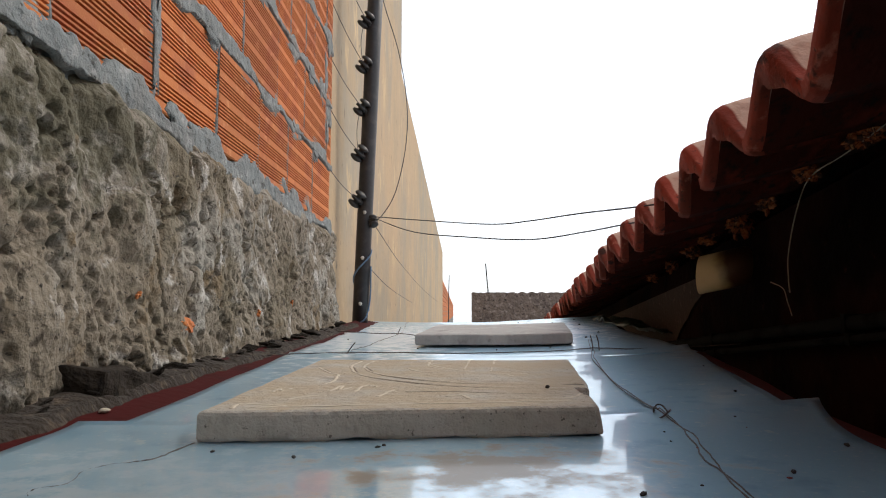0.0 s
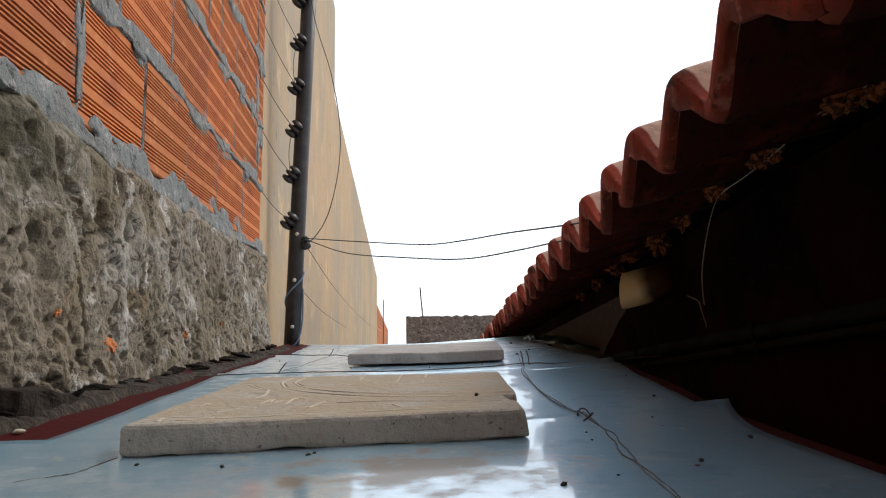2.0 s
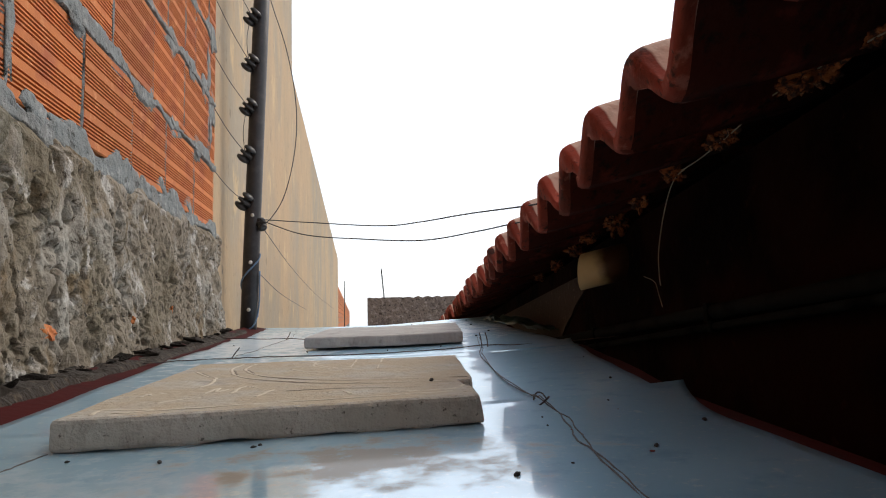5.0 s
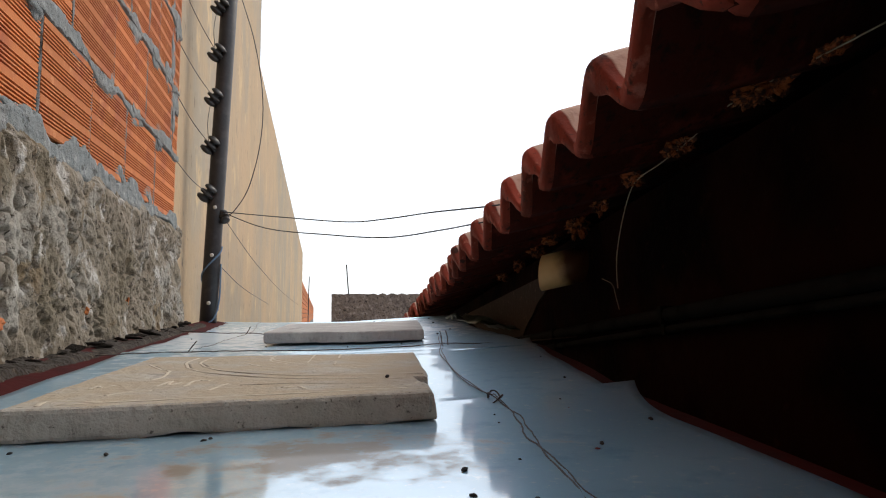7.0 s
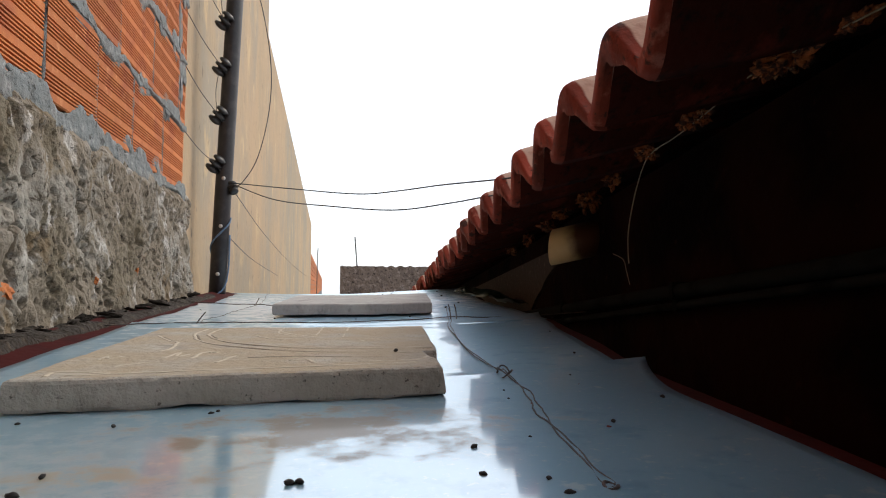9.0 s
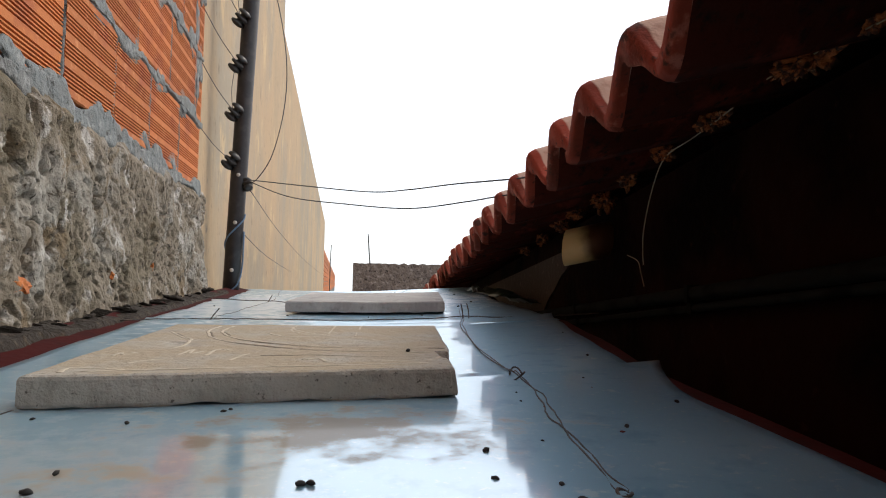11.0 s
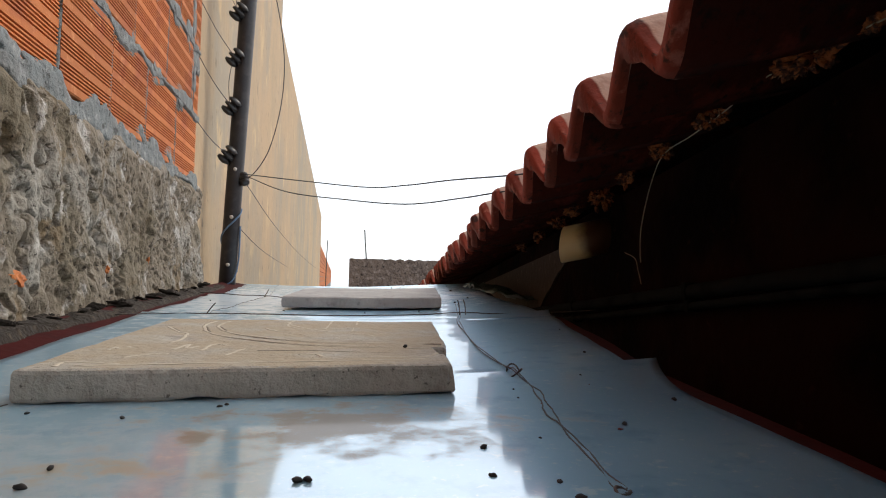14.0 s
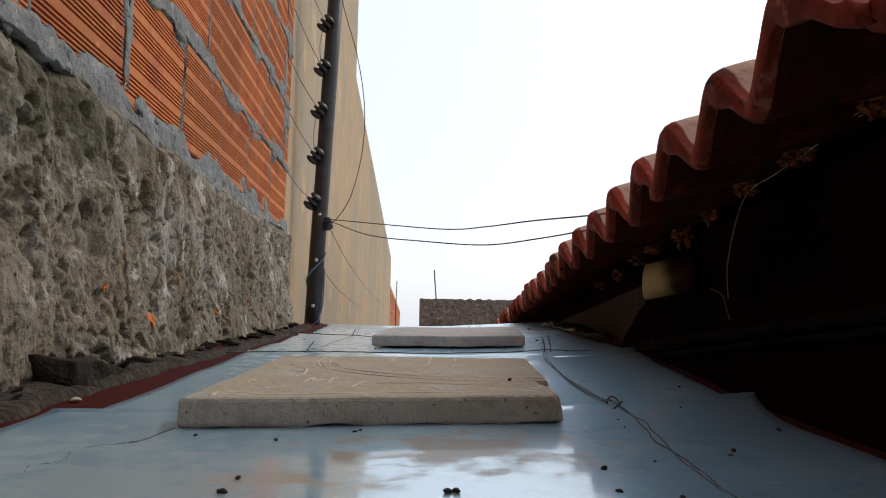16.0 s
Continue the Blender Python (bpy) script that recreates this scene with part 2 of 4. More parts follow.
# Lighter brown for the part of the house wall that catches light.
LIT_WALL_BROWN = mat("lit_wall_brown", (0.058, 0.034, 0.022), 0.95, layers=[(9, 5, (0.055, 0.034, 0.022), 0.45, 0.65), (40, 4, (0.13, 0.09, 0.065), 0.58, 0.72)], bumps=[(50, 5, 0.004)])
BLACK_PAINT = mat("black_paint", (0.013, 0.0125, 0.0145), 0.5, layers=[(18, 4, (0.035, 0.03, 0.032), 0.45, 0.7), (70, 4, (0.07, 0.06, 0.06), 0.66, 0.8)], bumps=[(80, 3, 0.0008)])
INSULATOR = mat("black_plastic", (0.012, 0.012, 0.013), 0.4)
WIRE = mat("dull_steel_wire", (0.045, 0.040, 0.037), 0.6, 0.3, layers=[(60, 3, (0.10, 0.06, 0.045), 0.5, 0.7)])
DARK_WIRE = mat("dark_cable", (0.03, 0.03, 0.035), 0.5)
BLUE_WIRE = mat("blue_cable", (0.10, 0.17, 0.27), 0.5)
BOLT = mat("bolt_metal", (0.55, 0.54, 0.52), 0.4, 0.8)
PVC = mat("yellowed_pvc", (0.60, 0.46, 0.21), 0.45, layers=[(8, 3, (0.48, 0.33, 0.13), 0.45, 0.7)])


def shaded_end(m, colour):
    """Wall shade painted on a pipe as ragged brown, from its middle to the wall."""
    n, l = m.node_tree.nodes, m.node_tree.links
    b = n["Principled BSDF"]
    co, sep, t, mul, add, rng, mix = (n.new(k) for k in ("ShaderNodeTexCoord", "ShaderNodeSeparateXYZ", "ShaderNodeTexNoise", "ShaderNodeMath", "ShaderNodeMath", "ShaderNodeMapRange", "ShaderNodeMix"))
    l.new(co.outputs["Object"], sep.inputs[0])
    t.inputs["Scale"].default_value, t.inputs["Detail"].default_value = 30, 5
    l.new(co.outputs["Object"], t.inputs["Vector"])
    mul.operation, mul.inputs[1].default_value = "MULTIPLY", 0.03
    l.new(t.outputs[0], mul.inputs[0])
    l.new(sep.outputs[0], add.inputs[0])
    l.new(mul.outputs[0], add.inputs[1])
    rng.interpolation_type = "SMOOTHSTEP"
    rng.inputs[1].default_value, rng.inputs[2].default_value = 0.055, 0.095
    l.new(add.outputs[0], rng.inputs[0])
    mix.data_type = "RGBA"
    mix.inputs[7].default_value = (*colour, 1)
    l.new(b.inputs["Base Color"].links[0].from_socket, mix.inputs[6])
    l.new(rng.outputs[0], mix.inputs[0])
    l.new(mix.outputs[2], b.inputs["Base Color"])


shaded_end(PVC, (0.075, 0.03, 0.010))
NEST = mat("orange_mortar_lump", (0.36, 0.10, 0.025), 0.95, layers=[(60, 4, (0.05, 0.018, 0.009), 0.42, 0.58), (90, 4, (0.50, 0.24, 0.10), 0.6, 0.7)], bumps=[(120, 4, 0.006)])
STONE = mat("dark_rubble", (0.026, 0.020, 0.015), 0.95, spec=0.15, layers=[(20, 4, (0.04, 0.031, 0.022), 0.56, 0.7), (60, 4, (0.010, 0.008, 0.007), 0.5, 0.7)], bumps=[(90, 5, 0.004)])
SOIL = mat("dirt", (0.027, 0.020, 0.014), 1.0, layers=[(40, 4, (0.075, 0.055, 0.038), 0.52, 0.7)], bumps=[(120, 5, 0.008)])
SPECK = mat("black_speck", (0.012, 0.011, 0.011), 0.8)
RED_SPECK = mat("rust_speck", (0.16, 0.035, 0.025), 0.8)
GREEN_PLASTIC = mat("dark_green_plastic", (0.012, 0.035, 0.022), 0.45, bumps=[(20, 3, 0.01)])
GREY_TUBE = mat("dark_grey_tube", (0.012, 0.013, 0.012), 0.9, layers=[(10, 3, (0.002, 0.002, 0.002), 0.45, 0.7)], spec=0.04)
GROUND = mat("yard_ground", (0.10, 0.09, 0.08), 0.95, layers=[(0.8, 5, (0.15, 0.13, 0.11), 0.45, 0.7), (9, 4, (0.07, 0.06, 0.05), 0.5, 0.7)], bumps=[(12, 5, 0.02)])

Z = 3.0                     # height of the first eye above the yard
SHEET_Z, SHEET_X, SHEET_Y = Z - 0.149, 0.0029, 0.0316


def deck(x, y):
    """Height of the metal roof under x, y: a very shallow trough."""
    rise = lambda d: d * d / (d + 0.12)
    return SHEET_Z + SHEET_X * x + SHEET_Y * y + 0.036 * rise(max(0.0, x - 0.10)) + 0.036 * rise(max(0.0, -0.20 - x))


def mesh_of(name, bm, material, smooth=False):
    me = bpy.data.meshes.new(name)
    bm.normal_update()
    bm.to_mesh(me)
    bm.free()
    for m in material if isinstance(material, (list, tuple)) else [material]:
        me.materials.append(m)
    if smooth:
        for p in me.polygons:
            p.use_smooth = True
    return me


def part(name, bm, material, parent=None, label="", smooth=False):
    ob = new(name, mesh_of(name, bm, material, smooth))
    if parent is not None:
        ob.parent = parent
    if label:
        tagged(ob, label=label)
    return ob


def holder(name, label, category, at=(0, 0, 0), group="", kind=""):
    ob = new(name)
    ob.location = at
    ob.empty_display_size = 0.05
    return tagged(ob, label, category, group, kind)


def box(x0, x1, y0, y1, z0, z1, bevel=0.0, bm=None):
    bm = bm or bmesh.new()
    made = bmesh.ops.create_cube(bm, size=1)["verts"]
    for v in made:
        v.co = Vector((x0 + (v.co.x + 0.5) * (x1 - x0), y0 + (v.co.y + 0.5) * (y1 - y0), z0 + (v.co.z + 0.5) * (z1 - z0)))
    if bevel:
        bmesh.ops.bevel(bm, geom=[e for e in bm.edges if e.verts[0] in made], offset=bevel, segments=2, profile=0.6, affect="EDGES")
    return bm


def smooth_path(points, steps=6):
    """Catmull-Rom through the points."""
    p = [Vector(q) for q in points]
    p = [2 * p[0] - p[1], *p, 2 * p[-1] - p[-2]]
    out = []
    for a, b, c, d in zip(p, p[1:], p[2:], p[3:]):
        for k in range(steps):
            t = k / steps
            out.append(0.5 * (2 * b + (c - a) * t + (2 * a - 5 * b + 4 * c - d) * t * t + (3 * b - a - 3 * c + d) * t**3))
    return out + [p[-2]]


def tube(points, r, sides=6, bm=None, r_end=None):
    bm = bm or bmesh.new()
    rings = []
    for i, q in enumerate(points):
        way = (points[min(i + 1, len(points) - 1)] - points[max(i - 1, 0)]).normalized()
        side = way.cross(Vector((0.31, 0.22, 0.92))).normalized()
        up = way.cross(side)
        rr = r if r_end is None else r + (r_end - r) * i / (len(points) - 1)
        rings.append([bm.verts.new(q + (side * math.cos(a) + up * math.sin(a)) * rr) for a in [2 * math.pi * k / sides for k in range(sides)]])
    for a, b in zip(rings, rings[1:]):
        for k in range(sides):
            bm.faces.new((a[k], a[(k + 1) % sides], b[(k + 1) % sides], b[k]))
    bm.faces.new(rings[0])
    bm.faces.new(rings[-1][::-1])
    bmesh.ops.recalc_face_normals(bm, faces=bm.faces)
    return bm


def lump(size, seed, flat=1.0, sub=2, rough=0.35):
    """An uneven pebble or clod."""
    bm = bmesh.new()
    bmesh.ops.create_icosphere(bm, subdivisions=sub, radius=1)
    for v in bm.verts:
        k = 1 + rough * noise.noise(v.co * 1.3 + Vector((seed * 5.1, seed, 2))) + 0.5 * rough * noise.noise(v.co * 3.1 + Vector((seed, 3, seed)))
        v.co = Vector((v.co.x * size[0], v.co.y * size[1], v.co.z * size[2] * flat)) * k
    return bm


# ---- ground ----
bm = bmesh.new()
bmesh.ops.create_grid(bm, x_segments=100, y_segments=100, size=2500)
for v in bm.verts:
    v.co.z = -0.03 * max(0.0, v.co.xy.length - 75)
tagged(part("ground", bm, GROUND), "bare grey-brown yard ground below the roofs", "ground", kind="structure")

# ---- rough rendered wall with hollow clay bricks on top ----
WALL_X, WALL_END = -0.507, 2.585
wall = holder("wall_left", "rough cement-rendered wall topped by bare orange hollow bricks", "wall", (WALL_X, 0, 0), kind="structure")


def wall_top(y):
    return Z + 0.325 + 0.018 * noise.noise(Vector((y * 4, 3, 1))) + 0.012 * noise.noise(Vector((y * 15, 7, 1)))


def rough_face(y, z, top):
    """How far the render stands out at y, z."""
    p = Vector((0.0, y, z))
    tall = Vector((0.0, y + 0.25 * (z - Z), z * 0.66))
    big = noise.fractal(tall * 6.0, 0.9, 2.1, 3)
    crease = noise.turbulence(tall * 8.5 + Vector((5, 1, 2)), 5, True, amplitude_scale=0.5, frequency_scale=2.1)
    # trowelled flats among sandy, pitted stretches
    sandy = max(0.0, min(1.0, 0.45 + 2.4 * noise.noise(p * 6 + Vector((2, 9, 4)))))
    pits = max(0.0, noise.noise(p * 34 + Vector((9, 4, 4))) - 0.40) + 0.60 * (0.12 + sandy) * max(0.0, noise.noise(p * 66 + Vector((1, 4, 8))) - 0.20)
    fine = noise.fractal(p * 65, 0.7, 2.0, 4)
    foot = 0.010 * max(0.0, 1 - (z - Z + 0.15) / 0.25) ** 2 + 0.03 * max(0.0, min(1.0, (y - 2.2) / 0.5)) * max(0.0, 1 - (z - Z + 0.1) / 0.4)
    out = 0.003 + 0.016 * big + 0.036 * crease
    flat = 0.016 + 0.016 * big + 0.006 * noise.noise(tall * 14 + Vector((7, 7, 1)))
    if out > flat:
        out = flat + 0.45 * (out - flat)
    # cracks that wander through parts of the coat
    crack = max(0.0, 1 - abs(noise.noise(tall * 10 + Vector((6, 2, 3))) + 0.25 * noise.noise(p * 45)) / 0.07) * max(0.0, min(1.0, 0.3 + 2.5 * noise.noise(p * 4 + Vector((1, 1, 5)))))
    out += foot - 0.018 * crack - 0.060 * pits + (0.0008 + 0.0030 * sandy) * fine
    return out - 0.022 * max(0.0, 1 - (top - z) / 0.03)


bm = bmesh.new()
rows, cols = 180, 900
y0, y1 = -2.37, 2.66
grid = []
for i in range(rows + 1):
    line = []
    for j in range(cols + 1):
        y = -2.37 + 2.77 * j / 80 if j < 80 else 0.4 + 2.26 * (j - 80) / (cols - 80)
        top = wall_top(y)
        z = Z - 0.42 + (top - Z + 0.42) * i / rows
        end = max(0.0, (y - 2.60) / 0.06)
        line.append(bm.verts.new((rough_face(y, z, top) - 0.05 * end * end, y + 0.05 * max(0.0, 1 - (z - Z + 0.12) / 0.3) * end, z)))
    grid.append(line)
for a, b in zip(grid, grid[1:]):
    for j in range(cols):
        bm.faces.new((a[j], a[j + 1], b[j + 1], b[j]))
back = [[bm.verts.new((-0.12, v.co.y, v.co.z)) for v in (line[0], line[-1])] for line in (grid[0], grid[-1])]
for i, line in ((0, grid[0]), (1, grid[-1])):
    bm.faces.new([*line, back[i][1], back[i][0]])
bm.faces.new([*[r[-1] for r in grid], back[1][1], back[0][1]])
bm.faces.new((back[0][0], back[0][1], back[1][1], back[1][0]))
part("render_coat", bm, ROUGHCAST, wall, "rough grey-beige cement render with pits and lumps", smooth=True)
bm = box(-0.115, -0.005, -2.37, 2.57, -Z, -0.43)
bmesh.ops.translate(bm, verts=bm.verts, vec=(0, 0, Z))
part("footing", bm, ROUGHCAST, wall)
# backing mass just behind the render and the bricks, so that no joint lets light through
bm = box(-0.112, -0.016, -2.37, 2.56, Z - 0.42, Z + 4.05)
part("mortar_core", bm, MORTAR, wall)

# bits of red brick that show through the render
for k, (y, z, w, h) in enumerate([(1.18, -0.022, 0.026, 0.012), (1.0, 0.03, 0.006, 0.005), (1.95, 0.03, 0.006, 0.009), (1.30, -0.115, 0.010, 0.005), (1.62, 0.0, 0.005, 0.007)]):
    bm = lump((0.005, w, h), k + 3.0, sub=3, rough=0.9)
    ob = part("brick_fragment", bm, BRICK, wall)
    ob.location = (rough_face(y, Z + z, wall_top(y)), y, Z + z)


def grooved_brick(length, height, depth):
    """Hollow clay block with groups of fine grooves along its face."""
    bm = bmesh.new()
    zs = [(0.0, -0.003), (0.003, 0.0)]
    for c in (0.16, 0.39, 0.62, 0.85):
        for k in range(5):
            z = c * height + (k - 2) * 0.0078
            zs += [(z - 0.0023, 0.0), (z - 0.0014, -0.0060), (z + 0.0014, -0.0060), (z + 0.0023, 0.0)]
    zs += [(height - 0.003, 0.0), (height, -0.003)]
    ends = []
    for y in (0.0, length):
        ends.append([bm.verts.new((x, y, z)) for z, x in zs] + [bm.verts.new((-depth, y, height)), bm.verts.new((-depth, y, 0.0))])
    n = len(ends[0])
    for k in range(n):
        bm.faces.new((ends[0][k], ends[1][k], ends[1][(k + 1) % n], ends[0][(k + 1) % n]))
    bm.faces.new(ends[0][::-1])
    bm.faces.new(ends[1])
    bmesh.ops.recalc_face_normals(bm, faces=bm.faces)
    return bm


COURSE, BRICK_H, FIRST = 0.248, 0.228, 0.343
EVEN = [-2.37, -2.08, -1.795, -1.51, -1.225, -0.94, -0.655, -0.37, -0.085, 0.2, 0.485, 0.77, 1.056, 1.342, 1.63, 1.918, 2.252, 2.585]
ODD = [-2.37, -2.29, -2.0, -1.71, -1.42, -1.13, -0.84, -0.55, -0.26, 0.03, 0.32, 0.61, 0.905, 1.2, 1.488, 1.787, 2.114, 2.46, 2.585]

# beds of mortar squeezed out between the courses
def mortar_bed(y0, y1, z_mid, half, proud, seed):
    """A bed with torn edges: broad smeared patches, narrow between them."""
    bm = bmesh.new()
    n = int((y1 - y0) / 0.004)

    def torn(y, k):
        patch = max(0.0, min(1.0, 0.45 + 1.9 * noise.noise(Vector((y * 5.5, seed, k)))))
        step = round(3 * noise.noise(Vector((y * 16, seed, k + 3)))) / 3
        return max(0.005, half * (0.12 + 1.2 * patch + 0.45 * step * patch + 0.30 * noise.noise(Vector((y * 36, seed, k + 5))) + 0.10 * noise.noise(Vector((y * 90, seed, k + 8)))))

    lines = []
    for j in range(n + 1):
        y = y0 + (y1 - y0) * j / n
        up, down = torn(y, 0.5), 0.8 * torn(y, 20.5)
        line = []
        for k in range(11):
            q = k / 5 - 1
            z = z_mid + (q * up if q > 0 else q * down)
            x = proud * (1 - abs(q) ** 14) * (0.85 + 0.55 * noise.noise(Vector((y * 22, z * 22, seed))) + 0.25 * noise.noise(Vector((y * 80, z * 80, seed)))) - 0.009 * abs(q) ** 14 - 0.0002
            line.append(bm.verts.new((x, y + 0.004 * noise.noise(Vector((y * 50, q * 3, seed))), z)))
        lines.append(line)
    for a, b in zip(lines, lines[1:]):
        for k in range(10):
            bm.faces.new((a[k], b[k], b[k + 1], a[k + 1]))
    bmesh.ops.recalc_face_normals(bm, faces=bm.faces)
    return bm


for c in range(15):
    z = Z + FIRST + c * COURSE - 0.011
    if c:
        part("mortar_bed", mortar_bed(-2.37, 2.578, z, 0.034, 0.007, c * 3.3), MORTAR, wall, "grey mortar squeezed out of the bed joint", True)
    else:
        part("mortar_bed", mortar_bed(-2.37, 2.60, Z + 0.332, 0.040, 0.007, 8.1), MORTAR, wall, "thick grey mortar bed under the first brick course", True)


def mortar_joint(y_mid, z0, z1, half, seed):
    """A ragged upright joint, swelling and thinning, with bits missing."""
    bm = bmesh.new()
    lines = []
    for j in range(49):
        z = z0 + (z1 - z0) * j / 48
        w = half * max(0.05, 0.5 + 1.5 * noise.noise(Vector((z * 14, seed, 1))) + 0.7 * noise.noise(Vector((z * 60, seed, 4))))
        mid = y_mid + 0.004 * noise.noise(Vector((z * 20, seed, 9)))
        lines.append([bm.verts.new((0.0045 * (1 - abs(q) ** 6) * (0.7 + 0.8 * noise.noise(Vector((z * 50, q * 2, seed)))) - 0.006 * abs(q) ** 6 - 0.0015, mid + q * w, z)) for q in (-1, -0.85, -0.4, 0, 0.4, 0.85, 1)])
    for a, b in zip(lines, lines[1:]):
        for k in range(6):
            bm.faces.new((a[k], a[k + 1], b[k + 1], b[k]))
    bmesh.ops.recalc_face_normals(bm, faces=bm.faces)
    return bm


for c in range(6):
    for k, y in enumerate((ODD if c % 2 else EVEN)[1:-1]):
        if y > 0.4:
            z = Z + FIRST + c * COURSE
            part("mortar_joint", mortar_joint(y, z, z + BRICK_H, 0.0085, c * 7.7 + k * 2.3), MORTAR, wall, smooth=True)
# upright smears of mortar
for k, (y, z, w, h) in enumerate([(1.056, 0.47, 0.017, 0.085), (0.77, 0.46, 0.014, 0.07), (1.488, 0.70, 0.006, 0.09), (0.905, 0.70, 0.008, 0.08), (2.50, 0.72, 0.03, 0.10), (2.46, 0.93, 0.03, 0.09), (2.114, 0.95, 0.006, 0.08), (1.787, 0.96, 0.006, 0.07), (2.47, 0.60, 0.02, 0.03), (1.30, 0.585, 0.05, 0.028), (1.55, 0.575, 0.07, 0.024), (1.75, 0.58, 0.05, 0.034), (2.02, 0.575, 0.06, 0.026), (2.30, 0.58, 0.06, 0.034), (1.62, 0.83, 0.06, 0.03), (1.95, 0.825, 0.08, 0.035), (2.22, 0.83, 0.06, 0.03), (2.40, 0.835, 0.05, 0.045), (2.52, 1.06, 0.04, 0.05), (2.2, 1.075, 0.06, 0.03), (1.16, 0.345, 0.05, 0.022), (1.27, 0.345, 0.05, 0.02), (1.9, 0.355, 0.05, 0.03), (2.2, 0.36, 0.04, 0.03), (0.72, 0.35, 0.04, 0.03), (2.535, 0.80, 0.03, 0.09)]):
    bm = lump((0.0045, w, h), k + 11.0, sub=3, rough=1.0)
    ob = part("mortar_smear", bm, MORTAR, wall, smooth=True)
    ob.location = (-0.001, y, Z + z)

# ---- tall rendered wall of the next house, and what lies past it ----
tan = holder("wall_next_house", "tall tan cement-rendered house wall with vertical streaks", "wall", (-0.56, 2.63, 0), kind="structure")
for y0, y1, top in ((0.0, 3.87, 6.4), (3.87, 23.9, Z + 2.45)):
    bm = bmesh.new()
    box(-0.22, 0, y0, y1, 0, top, bm=bm)
    part("wall_panel", bm, TAN, tan)
lane = holder("wall_lane_end", "low bare orange brick wall far along the lane", "wall", (-0.56, 26.7, 0), kind="structure")
part("mortar_core", box(-0.24, -0.03, 0, 90, -3, Z + 1.2), MORTAR, lane)
for c in range(9):
    top = Z + 1.32 - 0.21 * c
    part("brick_course", box(-0.25, 0, 0, 90 - 0.01 * c, top - 0.185, top), BRICK, lane)
bm = box(0.35, 3.4, 15.0, 15.3, 0, Z + 0.46)
bmesh.ops.subdivide_edges(bm, edges=[e for e in bm.edges if abs(e.verts[0].co.x - e.verts[1].co.x) > 1], cuts=60)
for v in bm.verts:
    if v.co.z > Z:
        v.co.z += 0.03 * noise.noise(Vector((v.co.x * 9, 2, 1)))
tagged(part("wall_far", bm, FAR_STUCCO), "dark brown-grey rough stucco wall at the far end", "wall", kind="structure")
rod = part("antenna_rod", tube([Vector((0.735, 15.1, Z + 0.40)), Vector((0.70, 15.1, Z + 0.8)), Vector((0.675, 15.1, Z + 1.13))], 0.014), DARK_WIRE)
tagged(rod, "thin dark metal rod standing on the far wall", "rod")

rod = part("antenna_rod", tube([Vector((-0.38, 30, 0)), Vector((-0.35, 30, Z + 1.0)), Vector((-0.33, 30, Z + 1.72))], 0.02), DARK_WIRE)
tagged(rod, "thin dark metal rod standing behind the low brick wall", "rod")

# ---- metal roof over the gap ----
def metal_sheet(y0, y1, left, right, lift, seed, curl=0.0, skew=0.0):
    """left, right: edges in x at y0 and y1; curl lifts the far right corner; skew turns the far edge."""
    bm = bmesh.new()
    nx, ny = 60, 60
    g = []
    for j in range(ny + 1):
        v = j / ny
        y = y0 + (y1 - y0) * v
        a, b = left[0] + (left[1] - left[0]) * v, right[0] + (right[1] - right[0]) * v
        a += 0.004 * noise.noise(Vector((y * 5, seed, 0)))
        b += 0.006 * noise.noise(Vector((y * 6, seed, 4))) + (0.046 * max(0.0, (v - 0.78) / 0.22) ** 2 if skew else 0.0)
        line = []
        for i in range(nx + 1):
            u = i / nx
            x = a + (b - a) * u
            y = y0 + (y1 + skew * x - y0) * v
            z = deck(x, y) + lift + 0.0020 * noise.noise(Vector((x * 4, y * 4, seed))) + 0.0004 * noise.noise(Vector((x * 12, y * 9, seed)))
            z += 0.003 * max(0.0, (v - 0.95) / 0.05) ** 2
            if seed in (2.0, 3.0, 4.0):
                z += 0.0010 * noise.noise(Vector((x * 2, y * 13, seed))) + (0.022 if seed > 2 else 0.010) * max(0.0, x - 0.17)
            z += curl * max(0.0, (u - 0.8) / 0.2) ** 2 * max(0.0, (v - 0.9) / 0.1) ** 2
            line.append(bm.verts.new((x, y, z)))
        g.append(line)
    for p, q in zip(g, g[1:]):
        for i in range(nx):
            bm.faces.new((p[i], p[i + 1], q[i + 1], q[i]))
    return bm


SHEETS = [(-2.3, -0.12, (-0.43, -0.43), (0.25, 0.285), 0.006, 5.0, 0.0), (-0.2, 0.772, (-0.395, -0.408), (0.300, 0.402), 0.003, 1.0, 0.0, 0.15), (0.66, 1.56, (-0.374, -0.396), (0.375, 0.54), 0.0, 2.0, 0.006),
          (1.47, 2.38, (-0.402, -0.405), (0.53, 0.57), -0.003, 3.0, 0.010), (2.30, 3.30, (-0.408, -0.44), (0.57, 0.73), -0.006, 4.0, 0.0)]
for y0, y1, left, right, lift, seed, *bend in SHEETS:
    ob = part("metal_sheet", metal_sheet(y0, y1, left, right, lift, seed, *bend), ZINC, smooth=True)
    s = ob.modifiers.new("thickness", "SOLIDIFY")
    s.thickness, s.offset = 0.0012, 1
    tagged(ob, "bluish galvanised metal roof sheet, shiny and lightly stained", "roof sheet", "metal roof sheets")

# red-painted flashing under the sheets, bent down towards the house
flashing = holder("flashing", "dark red painted metal flashing under the roof sheets", "flashing")


